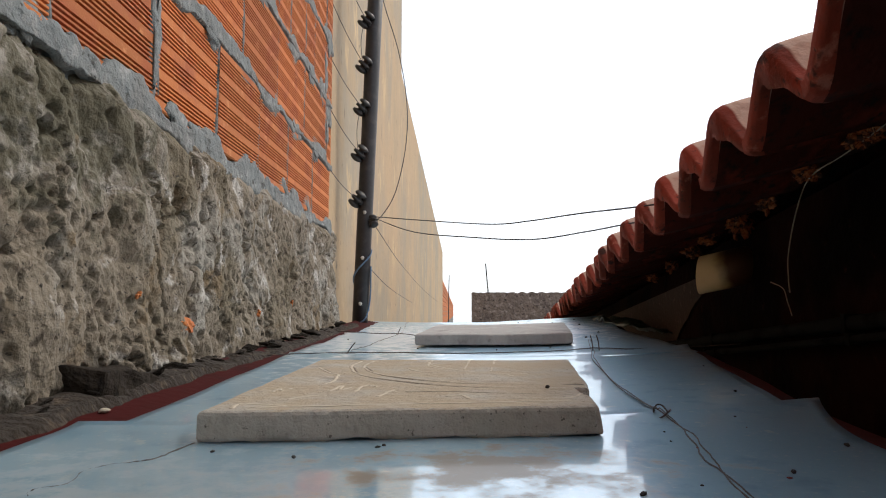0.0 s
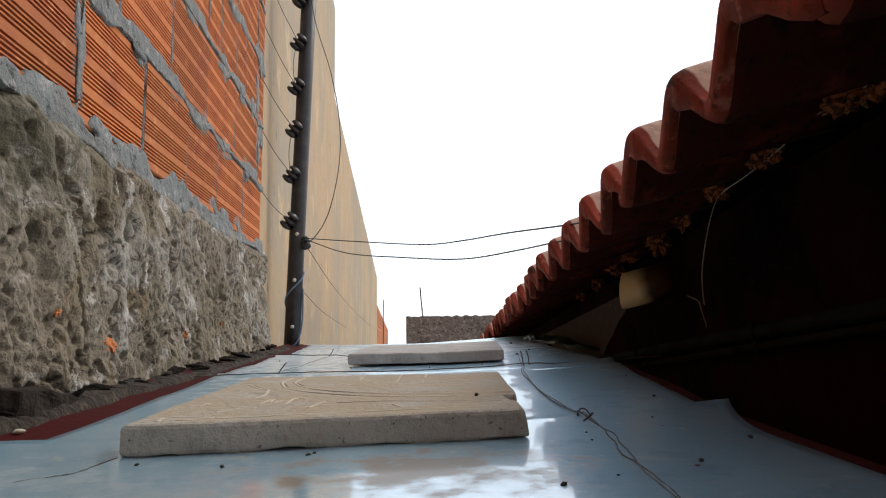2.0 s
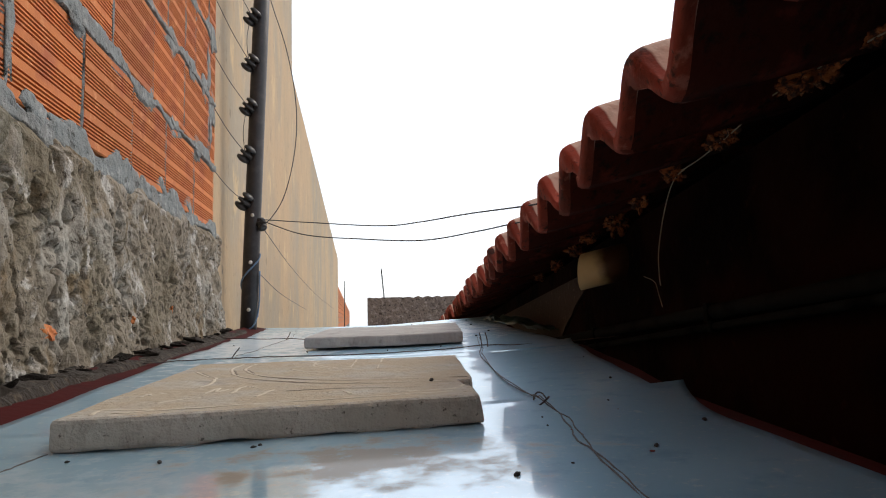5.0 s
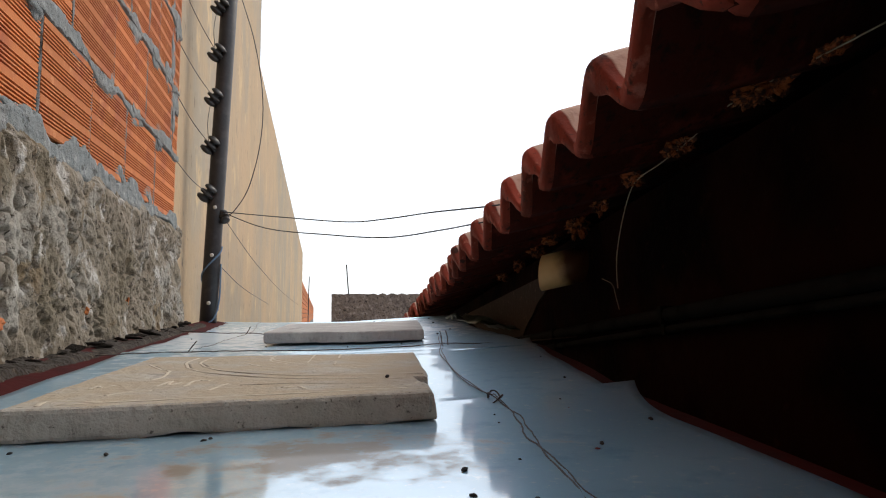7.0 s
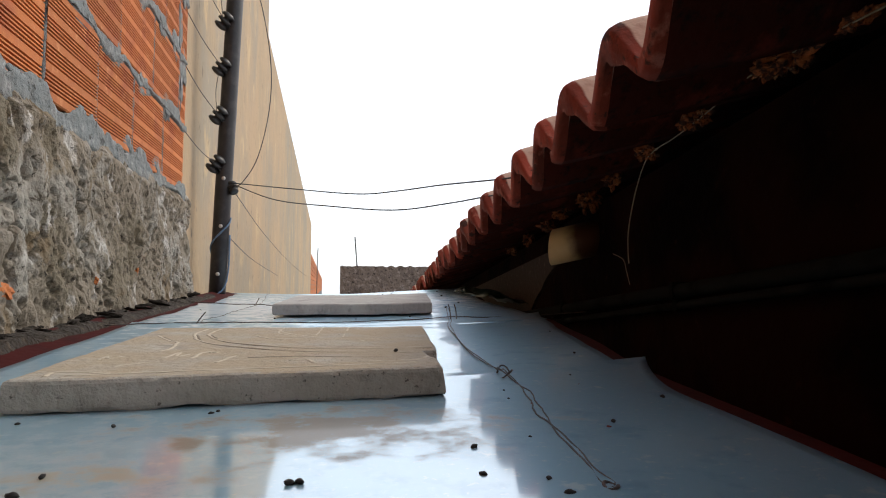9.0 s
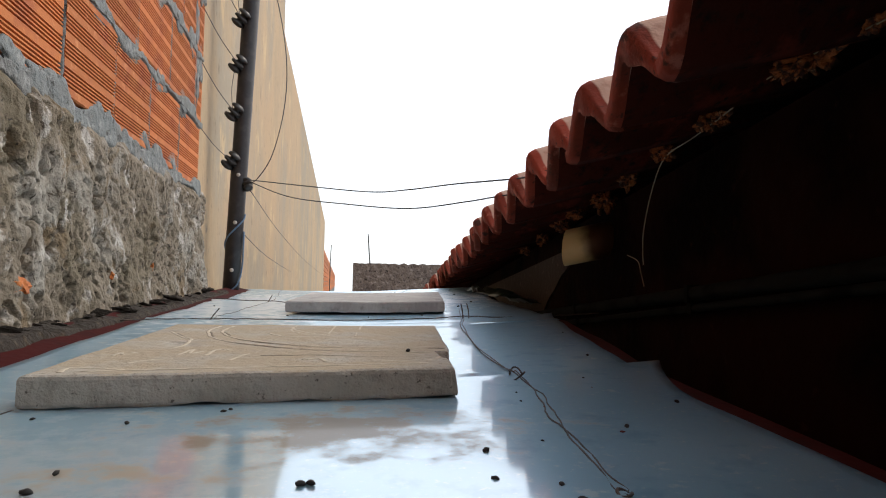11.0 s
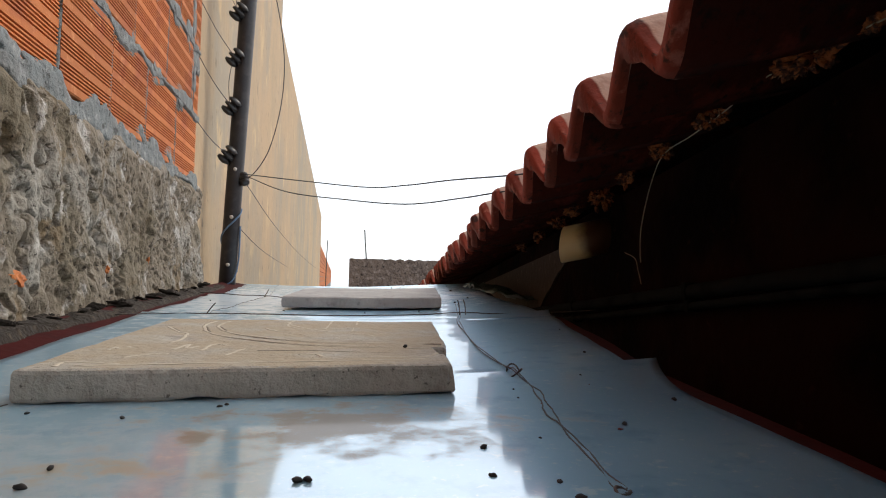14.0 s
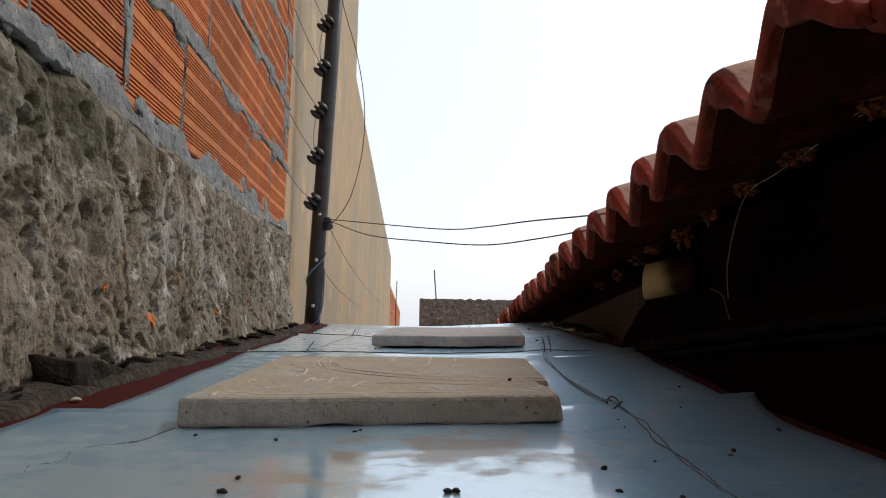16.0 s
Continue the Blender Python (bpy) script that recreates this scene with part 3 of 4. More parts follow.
def flashing_strip(name, first, last):
    bm = bmesh.new()
    prev = None
    for j in range(47):
        y = -2.3 + 5.56 * j / 46
        edge = np.interp(y, [-2.3, -0.15, 0.8, 1.56, 2.38, 3.3], [0.25, 0.31, 0.405, 0.54, 0.57, 0.73]) + 0.012 * noise.noise(Vector((y * 3, 1, 1)))
        prof = [(-0.47, 0.012), (-0.445, 0.004), (-0.36, -0.008), (edge - 0.05, -0.010), (edge + 0.01, -0.004), (edge + 0.040, -0.008), (edge + 0.058, -0.022), (edge + 0.062, -0.04)]
        prof = prof[first:last]
        if name == "pan":
            prof = [(prof[0][0] + (prof[1][0] - prof[0][0]) * k / 8, -0.012 if k in (0, 8) else -0.022) for k in range(9)]
        ring = [bm.verts.new((x, y, deck(x, y) + dz)) for x, dz in prof]
        if prev:
            for k in range(len(ring) - 1):
                bm.faces.new((prev[k], prev[k + 1], ring[k + 1], ring[k]))
        prev = ring
    ob = part(name, bm, RED_PAINT, flashing)
    t = ob.modifiers.new("thickness", "SOLIDIFY")
    t.thickness, t.offset = 0.003, -1


flashing_strip("wall_strip", 0, 3)
flashing_strip("pan", 2, 4)
flashing_strip("bent_edge", 3, 8)
# timber frame that carries the sheets
for x, y0, y1 in ((-0.43, -2.3, 3.2), (0.1, -2.3, 3.2)):
    bm = bmesh.new()
    box(x, x + 0.05, y0, y1, -0.095, -0.02, bm=bm)
    for v in bm.verts:
        v.co.z += deck(v.co.x, v.co.y)
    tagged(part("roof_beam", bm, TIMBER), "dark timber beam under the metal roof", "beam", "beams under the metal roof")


# ---- concrete slabs that weigh the sheets down ----
def slab(corners, thick, material, label, chipped, seed):
    """corners: front left, front right, far right, far left on the deck."""
    thing = holder("concrete_slab", label, "slab", group="slabs on the metal roof")
    c = [Vector(q) for q in corners]
    bm = bmesh.new()
    n = 90
    def at(u, v):
        return (c[0] * (1 - u) + c[1] * u) * (1 - v) + (c[3] * (1 - u) + c[2] * u) * v
    def shrink(u, v, e):
        return max(e, min(1 - e, u)), max(e, min(1 - e, v))
    layers = []
    for h, e in ((0.0, 0.004), (0.10, 0.0), (0.5, -0.001), (0.84, 0.0), (0.95, 0.003), (1.0, 0.009)):
        ring = []
        edge = [(k / n, 0.0) for k in range(n)] + [(1.0, k / n) for k in range(n)] + [(1 - k / n, 1.0) for k in range(n)] + [(0.0, 1 - k / n) for k in range(n)]
        for u, v in edge:
            chip = 0.0022 * noise.noise(Vector((u * 9 + seed, v * 9, h * 0.7))) + 0.0012 * noise.noise(Vector((u * 60 + seed, v * 60, h * 5)))
            if h in (0.0, 1.0):
                chip += 0.004 * max(0.0, noise.noise(Vector((u * 30, v * 30, seed + h))) - 0.15)
            if chipped and u > 0.985 and 0.14 < v < 0.26:
                chip += 0.016 * h
            if chipped and u > 0.985 and v < 0.14:
                chip += 0.006 * h
            uu, vv = u + (0.5 - u) * 2 * e, v + (0.5 - v) * 2 * e
            q = at(uu, vv)
            q = q + (at(0.5, 0.5) - q).normalized() * max(-0.004, chip)
            z = deck(q.x, q.y) + 0.0055 + thick * h + (0.004 * noise.noise(Vector((u * 9, v * 9, seed))) + 0.0015 * noise.noise(Vector((u * 50, v * 50, seed))) if h == 0 else 0.0008 * noise.noise(Vector((u * 7, v * 7, seed))))
            ring.append(bm.verts.new((q.x, q.y, z)))
        layers.append(ring)
    m = len(layers[0])
    for a, b in zip(layers, layers[1:]):
        for k in range(m):
            bm.faces.new((a[k], a[(k + 1) % m], b[(k + 1) % m], b[k]))
    bm.faces.new(layers[-1])
    bm.faces.new(layers[0][::-1])
    bmesh.ops.recalc_face_normals(bm, faces=bm.faces)
    part("slab_body", bm, material, thing)
    return thing


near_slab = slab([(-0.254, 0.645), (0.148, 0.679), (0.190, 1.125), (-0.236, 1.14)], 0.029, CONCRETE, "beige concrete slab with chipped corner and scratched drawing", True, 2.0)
far_slab = slab([(-0.114, 1.81), (0.313, 1.79), (0.38, 2.33), (-0.068, 2.34)], 0.029, CONCRETE_GREY, "plain grey concrete slab lying on the metal roof", False, 7.0)
# lines scratched into the near slab
SCRATCHES = [[(-0.16, 1.106), (-0.165, 1.03), (-0.135, 0.93), (-0.07, 0.865), (0.0, 0.825), (0.07, 0.81), (0.13, 0.80)],
             [(-0.14, 1.106), (-0.145, 1.03), (-0.115, 0.945), (-0.06, 0.89), (0.0, 0.855), (0.07, 0.845), (0.15, 0.84)],
             [(0.021, 1.12), (0.011, 0.989)], [(0.064, 1.12), (0.048, 0.956)], [(-0.05, 1.10), (-0.035, 1.04), (0.0, 0.985), (0.047, 0.945), (0.10, 0.94)],
             [(-0.042, 1.12), (-0.045, 1.04), (-0.018, 0.987)], [(-0.213, 1.018), (-0.182, 0.949), (-0.168, 0.93), (-0.162, 0.866), (-0.168, 0.835)],
             [(-0.15, 0.775), (-0.143, 0.82), (-0.139, 0.79), (-0.128, 0.806)], [(-0.119, 0.77), (-0.118, 0.812), (-0.111, 0.824), (-0.10, 0.818)], [(-0.216, 0.77), (-0.214, 0.795), (-0.208, 0.78)], [(-0.203, 0.80), (-0.195, 0.791)],
             [(-0.147, 0.747), (-0.167, 0.74), (-0.185, 0.718)], [(-0.226, 0.664), (-0.225, 0.69), (-0.175, 0.678)], [(-0.088, 0.736), (-0.082, 0.768), (-0.075, 0.785)], [(-0.013, 0.74), (0.005, 0.747), (0.012, 0.725)],
             [(0.06, 0.725), (0.10, 0.728), (0.126, 0.732), (0.14, 0.757)], [(-0.21, 0.668), (-0.117, 0.682), (0.007, 0.697), (0.12, 0.712)], [(-0.075, 1.002), (-0.047, 0.959), (-0.001, 0.96)], [(0.07, 0.93), (0.078, 0.915)]]
# darker grooves beside the long arcs
GROOVES = [[(x + 0.006, y - 0.012) for x, y in line] for line in (SCRATCHES[0][1:], SCRATCHES[1][1:], SCRATCHES[4])] + [[(-0.06, 0.772), (0.0, 0.774), (0.06, 0.76), (0.13, 0.748)], [(-0.20, 1.0), (-0.178, 0.945)]]
for k, line in enumerate(SCRATCHES + GROOVES):
    groove = k >= len(SCRATCHES)
    pts = [Vector((x, y, deck(x, y) + 0.0345)) for x, y in line]
    pts = smooth_path(pts, 9)
    for i, q in enumerate(pts):
        q.x += 0.0022 * noise.noise(Vector((i * 0.45, k * 3.0, 1)))
        q.y += 0.0030 * noise.noise(Vector((i * 0.45, k * 3.0, 8)))
    bm = tube(pts, 0.0018 if groove else 0.0026 if k < 4 else 0.0028, 7)
    for v in bm.verts:
        base = deck(v.co.x, v.co.y) + 0.0345
        v.co.z = base + (v.co.z - base) * 0.22
    part("groove" if groove else "scratch_line", bm, GROOVE if groove else SCRATCH, near_slab, smooth=True)


# ---- wires on the metal roof ----
def wire(name, points, r, material, label, lift=0.004, wobble=0.0, on_deck=True, steps=8, category="wire", parent=None):
    pts = [Vector((p[0], p[1], deck(p[0], p[1]) + lift + (p[2] if len(p) > 2 else 0))) if on_deck else Vector(p) for p in points]
    pts = smooth_path(pts, steps)
    for i, q in enumerate(pts):
        q += wobble * Vector((noise.noise(Vector((i * 0.35, r * 900, 1))), noise.noise(Vector((i * 0.35, 5, r * 700))), 0.5 * abs(noise.noise(Vector((i * 0.3, 8, 2))))))
    ob = part(name, tube(pts, r), material, parent, smooth=True)
    return tagged(ob, label) if parent else tagged(ob, label, category)


LONG = [(0.331, 1.67, 0.02), (0.318, 1.56), (0.293, 1.447), (0.267, 1.248), (0.245, 1.045), (0.239, 0.911), (0.239, 0.833), (0.234, 0.784, 0.006), (0.236, 0.73), (0.232, 0.68), (0.220, 0.616), (0.213, 0.578), (0.209, 0.539), (0.205, 0.503), (0.202, 0.468), (0.197, 0.429), (0.194, 0.40), (0.194, 0.386)]
twist = holder("twisted_wire", "twisted dull steel wire lying along the metal roof", "wire")
wire("strand", LONG, 0.0008, WIRE, "", 0.004, 0.005, steps=3, parent=twist)
wire("strand", [(x + 0.003, y - 0.004, *z) for x, y, *z in LONG], 0.0007, WIRE, "", 0.005, -0.005, steps=3, parent=twist)
loop = [(0.236 + 0.007 * math.cos(a), 0.775 + 0.022 * math.sin(a), 0.003 + 0.006 * math.sin(a * 1.5)) for a in [k * 0.7 for k in range(15)]]
wire("knot", loop, 0.0010, WIRE, "small knotted loop of steel wire", 0.005, parent=twist)
wire("knot", [(0.194 + 0.004 * math.cos(k * 1.1), 0.386 + 0.006 * math.sin(k * 1.1), 0.001 * (k % 3)) for k in range(12)], 0.0011, WIRE, "tight dark knot at the wire's end", 0.004, parent=twist)
cross_near = wire("cross_wire", [(-0.425, 1.475), (-0.333, 1.55), (-0.255, 1.575), (-0.147, 1.585), (0.056, 1.572), (0.25, 1.600), (0.335, 1.64), (0.418, 1.58), (0.545, 1.572), (0.64, 1.50, 0.01)], 0.0013, WIRE, "steel wire stretched across the metal roof", 0.005, 0.004)
cross_far = wire("cross_wire", [(-0.425, 2.36), (-0.291, 2.289), (-0.202, 2.286), (-0.138, 2.20), (-0.09, 2.15)], 0.0014, WIRE, "steel wire stretched across the metal roof", 0.006, 0.003)
wire("loose_wire", [(-0.255, 0.645), (-0.262, 0.605), (-0.267, 0.582), (-0.28, 0.57), (-0.291, 0.563), (-0.303, 0.541), (-0.296, 0.506), (-0.311, 0.493), (-0.307, 0.474)], 0.0009, WIRE, "thin loose wire leaving the slab's corner", 0.004, 0.002)
wire("thin_wire", [(-0.254, 1.591), (-0.262, 1.68), (-0.24, 1.80), (-0.229, 2.003), (-0.215, 2.12), (-0.202, 2.286), (-0.20, 2.5), (-0.225, 2.85), (-0.236, 3.19)], 0.0007, WIRE, "hair-thin wire lying along the metal roof", 0.004, 0.006)
wire("thin_wire", [(0.30, 2.45), (0.33, 2.7), (0.31, 2.95), (0.36, 3.2)], 0.0008, DARK_WIRE, "hair-thin wire lying along the metal roof", 0.004, 0.004)
for x in (0.328, 0.343):
    wire("twisted_end", [(x, 1.60, 0.0), (x + 0.002, 1.62, 0.02), (x, 1.63, 0.034)], 0.0014, WIRE, "", 0.003, parent=cross_near)
wire("twisted_end", [(-0.262, 1.57, 0.0), (-0.255, 1.578, 0.012), (-0.245, 1.585, 0.026)], 0.0014, WIRE, "", 0.003, parent=cross_near)
wire("twisted_end", [(-0.208, 2.28, 0.0), (-0.20, 2.285, 0.012), (-0.195, 2.29, 0.024)], 0.0014, WIRE, "", 0.003, parent=cross_far)

# ---- specks and droppings ----
SPECKS = [(-0.148, 0.463, 4), (-0.150, 0.428, 5), (-0.145, 0.592, 4), (-0.075, 0.629, 4), (-0.070, 0.636, 4), (0.004, 0.427, 5), (0.010, 0.428, 5), (0.133, 0.487, 5), (0.125, 0.425, 4), (0.163, 0.408, 4),
          (0.166, 0.381, 5), (0.264, 0.535, 4), (0.182, 0.506, 2), (0.385, 0.929, 4), (-0.225, 0.612, 3), (0.352, 0.614, 4), (0.205, 0.648, 2), (0.212, 0.69, 2), (0.559, 1.511, 3), (0.312, 0.757, 2), (0.45, 1.22, 3),
          (0.39, 2.0, 6), (0.44, 2.4, 6), (0.5, 2.7, 7), (0.42, 2.9, 6), (0.55, 3.1, 7), (0.28, 3.0, 6), (-0.1, 1.7, 4), (0.1, 1.66, 4), (0.24, 1.70, 4), (-0.33, 2.0, 4), (0.35, 2.25, 6), (0.47, 2.2, 6), (0.2, 2.6, 5)]
speck_mesh = mesh_of("speck", lump((1, 1.1, 0.7), 4.0), SPECK, True)
rust_mesh = mesh_of("speck", lump((1, 1.1, 0.5), 9.0), RED_SPECK, True)
for k, (x, y, r) in enumerate(SPECKS + [(0.253, 0.519, 3), (0.20, 0.80, 2), (0.22, 0.62, 1.5), (0.30, 0.70, 1.5)]):
    rust = k >= len(SPECKS)
    ob = new("dirt_speck", rust_mesh if rust else speck_mesh)
    s = r * 0.00054
    ob.matrix_world = Matrix.LocRotScale((x, y, deck(x, y) + 0.0045 + s * 0.3), Euler((0, 0, k * 1.7)), (s, s * 1.2, s))
    tagged(ob, "small rust-red speck on the metal roof" if rust else "small black dropping on the metal roof", "speck", "specks on the metal roof")
ob = new("dirt_speck", speck_mesh)
ob.matrix_world = Matrix.LocRotScale((0.108, 0.80, deck(0.108, 0.80) + 0.0365), None, (0.003, 0.003, 0.003))
tagged(ob, "small black dropping on the concrete slab", "speck", "specks on the metal roof")

# ---- rubble along the foot of the wall ----
bm = bmesh.new()
prev = None
for j in range(260):
    y = -0.9 + 3.7 * j / 259
    ring = []
    for k in range(8):
        u = k / 7
        x = -0.535 + (0.111 + 0.021 * max(0.0, min(1.0, (y - 1.15) / 0.4)) + 0.008 * noise.noise(Vector((y * 11, 3, 3)))) * u
        h = 0.014 * (0.6 + 0.9 * noise.noise(Vector((y * 5, 4, 4)))) * math.sin(u * math.pi) + 0.012 * abs(noise.noise(Vector((x * 60, y * 40, 2)))) + 0.008 * noise.noise(Vector((x * 20, y * 12, 5)))
        ring.append(bm.verts.new((x, y, deck(x, y) + 0.007 - 0.007 * min(1.0, max(0.0, (y - 1.0) / 0.5)) + h - 0.02 * (k == 7))))
    if prev:
        for k in range(7):
            bm.faces.new((prev[k], prev[k + 1], ring[k + 1], ring[k]))
    prev = ring
tagged(part("dirt_strip", bm, SOIL), "dark crumbly dirt along the foot of the wall", "dirt", kind="stuff")
rng = random.Random(5)
stones = [mesh_of("stone", lump((1, 2.0, 0.42), 20.0 + k, rough=0.75), STONE) for k in range(5)]
for k in range(44):
    y = 0.45 + 2.2 * k / 43 + rng.uniform(-0.03, 0.03)
    s = rng.choice((0.004, 0.006, 0.009, 0.012, 0.016))
    x = -0.474 + rng.uniform(-0.014, 0.024)
    ob = new("stone", stones[k % 5])
    ob.matrix_world = Matrix.LocRotScale((x, y, deck(x, y) + 0.014 + 0.3 * s), Euler((rng.uniform(-0.4, 0.4), rng.uniform(-0.4, 0.4), rng.uniform(0, 6))), (s, s, s))
    tagged(ob, "small dark rubble stone at the foot of the wall", "stone", "rubble stones along the wall")
bm = box(-0.030, 0.026, -0.085, 0.085, -0.006, 0.032, 0.004)
bmesh.ops.subdivide_edges(bm, edges=bm.edges, cuts=4, use_grid_fill=True)
for v in bm.verts:
    v.co.z *= 1 - 0.5 * max(0.0, v.co.y / 0.085) * (v.co.x > -0.01)
    v.co.y += 0.35 * v.co.x
    v.co += 0.006 * Vector((noise.noise(v.co * 40), noise.noise(v.co * 40 + Vector((5, 2, 1))), noise.noise(v.co * 30 + Vector((1, 7, 3)))))
ob = part("stone", bm, STONE)
ob.location = (-0.474, 0.905, deck(-0.46, 0.9) + 0.010)
ob.rotation_euler = (radians(-4), radians(6), 0)
tagged(ob, "large dark broken tile piece at the foot of the wall", "stone", "rubble stones along the wall")
ob = part("stone", lump((0.006, 0.009, 0.003), 33.0, rough=0.4), SCRATCH, smooth=True)
ob.location = (-0.425, 0.795, deck(-0.425, 0.795) + 0.004)
tagged(ob, "small pale pebble on the red flashing", "stone", "rubble stones along the wall")

# ---- fence pole ----
POLE_Y = 3.1
def pole_x(z):
    return -0.457 + (z + 0.053) * 0.036


pole = holder("fence_pole", "black-painted metal fence pole leaning slightly, with insulators", "pole", (pole_x(-0.4), POLE_Y, Z - 0.4))
def local(x, y, z):
    return Vector((x - pole_x(-0.4), y - POLE_Y, z + 0.4))


part("pole_tube", tube([local(pole_x(z), POLE_Y, z) for z in (-0.4, 0.4, 1.2, 2.3)], 0.037, 24), BLACK_PAINT, pole, smooth=True)


def insulator_mesh():
    bm = bmesh.new()
    prof = [(0.0, -0.030), (0.012, -0.030), (0.023, -0.024), (0.023, -0.016), (0.010, -0.011), (0.010, -0.006), (0.024, -0.003), (0.024, 0.004), (0.010, 0.008), (0.010, 0.013), (0.022, 0.017), (0.022, 0.024), (0.011, 0.030), (0.0, 0.030)]
    rings = [[bm.verts.new((r * math.cos(a), r * math.sin(a), z)) for a in [math.tau * k / 14 for k in range(14)]] for r, z in prof]
    for a, b in zip(rings, rings[1:]):
        for k in range(14):
            bm.faces.new((a[k], a[(k + 1) % 14], b[(k + 1) % 14], b[k]))
    bmesh.ops.remove_doubles(bm, verts=bm.verts, dist=1e-5)
    bmesh.ops.recalc_face_normals(bm, faces=bm.faces)
    tube([Vector((0, 0, -0.004)), Vector((0.0, 0.0, -0.006)), Vector((0.03, 0.0, -0.006))], 0.006, 6, bm)
    return mesh_of("insulator", bm, INSULATOR, True)


INS = insulator_mesh()
INS_Z = [0.538, 0.760, 0.984, 1.197, 1.422, 1.645, 1.87]
for z in INS_Z:
    ob = new("insulator", INS)
    ob.parent = pole
    ob.matrix_basis = Matrix.Translation(local(pole_x(z) - 0.034, POLE_Y - 0.04, z)) @ pose(0, 0, 0, 28, 35, 20) @ Matrix.Diagonal((1.35, 1.35, 1.35, 1))
    tagged(ob, "black ribbed plastic insulator")
ob = new("insulator", INS)
ob.parent = pole
ob.matrix_basis = Matrix.Translation(local(pole_x(0.434) + 0.042, POLE_Y - 0.02, 0.434)) @ pose(0, 0, 0, 30, 160, 0)
for z in (0.475, 0.258, 0.043):
    bm = bmesh.new()
    bmesh.ops.create_uvsphere(bm, u_segments=10, v_segments=6, radius=0.009)
    ob = part("bolt", bm, BOLT, pole, smooth=True)
    ob.matrix_basis = Matrix.Translation(local(pole_x(z) + 0.003, POLE_Y - 0.036, z)) @ Matrix.Diagonal((1, 0.5, 1, 1))
coil = [local(pole_x(z) + 0.040 * math.cos(a), POLE_Y + 0.040 * math.sin(a), z) for z, a in [(0.30 - 0.024 * k, 0.2 - k * 0.55) for k in range(13)]]
part("blue_wire", tube(smooth_path(coil, 4), 0.004), BLUE_WIRE, pole, "blue cable wound round the pole", True)
part("blue_wire", tube(smooth_path([local(pole_x(0.2) + 0.042, POLE_Y - 0.01, 0.22), local(pole_x(0) + 0.046, POLE_Y - 0.01, 0.06), local(pole_x(0) + 0.03, POLE_Y - 0.03, -0.02), local(pole_x(0) + 0.0, POLE_Y - 0.04, -0.05)], 5), 0.004), BLUE_WIRE, pole, "blue cable hanging down the pole", True)

# fence wires from the insulators to the end of the brick wall
for z, z2 in zip(INS_Z, (0.590, 0.846, 1.061, 1.31, 1.55, 1.78, 2.0)):
    a, b = Vector((pole_x(z) - 0.035, POLE_Y - 0.05, Z + z)), Vector((-0.535, 2.60, Z + z2 + 0.02))
    mid = (a + b) / 2 + Vector((0, 0, -0.015))
    wire("fence_wire", [a, mid, b], 0.0016, DARK_WIRE, "thin fence wire from the pole to the brick wall", on_deck=False)
wire("link_wire", [(pole_x(0.76) - 0.04, POLE_Y - 0.05, Z + 0.76), (pole_x(0.9) - 0.052, POLE_Y - 0.05, Z + 0.87), (pole_x(0.98) - 0.04, POLE_Y - 0.05, Z + 0.98)], 0.0014, DARK_WIRE, "short wire linking two insulators", on_deck=False)
wire("link_wire", [(pole_x(1.2) - 0.04, POLE_Y - 0.05, Z + 1.2), (pole_x(1.3) - 0.052, POLE_Y - 0.05, Z + 1.31), (pole_x(1.42) - 0.04, POLE_Y - 0.05, Z + 1.42)], 0.0014, DARK_WIRE, "short wire linking two insulators", on_deck=False)
wire("loop_wire", [(-0.392, 3.05, Z + 1.75), (-0.355, 3.05, Z + 1.519), (-0.279, 3.05, Z + 1.261), (-0.237, 3.05, Z + 1.009), (-0.241, 3.05, Z + 0.788), (-0.288, 3.05, Z + 0.57), (-0.354, 3.05, Z + 0.454), (-0.395, 3.06, Z + 0.44)], 0.0022, DARK_WIRE, "dark wire hanging in a loop beside the pole", on_deck=False)
wire("eave_wire", [(-0.395, 3.07, Z + 0.455), (-0.108, 2.6, Z + 0.368), (0.124, 2.3, Z + 0.313), (0.241, 2.1, Z + 0.297), (0.34, 1.82, Z + 0.277), (0.445, 1.55, Z + 0.254), (0.5, 1.42, Z + 0.25)], 0.0021, DARK_WIRE, "thin dark wire slung from the pole to the eave", on_deck=False, category="wire")
wire("eave_wire", [(-0.395, 3.07, Z + 0.450), (-0.183, 2.7, Z + 0.337), (0.044, 2.3, Z + 0.267), (0.24, 2.1, Z + 0.236), (0.382, 1.9, Z + 0.237), (0.455, 1.75, Z + 0.238), (0.55, 1.58, Z + 0.24)], 0.0021, DARK_WIRE, "thin dark wire slung from the pole to the eave", on_deck=False)
wire("wall_wire", [(-0.40, 3.1, Z + 0.43), (-0.49, 6.0, Z + 0.42), (-0.53, 11, Z + 0.36), (-0.54, 20, Z + 0.3)], 0.002, DARK_WIRE, "thin wire running along the tan wall", on_deck=False)
wire("wall_wire", [(-0.42, 3.1, Z + 0.22), (-0.50, 5.0, Z + 0.18), (-0.54, 8.0, Z + 0.12)], 0.002, DARK_WIRE, "thin wire running along the tan wall", on_deck=False)

# Unseen wall added behind the camera to cut light from the back.
bm = box(-0.75, 2.3, -2.75, -2.5, 0, Z + 4.0)
tagged(part("wall_behind", bm, TAN), "unseen plain tan wall added behind to block light", "wall", kind="structure")

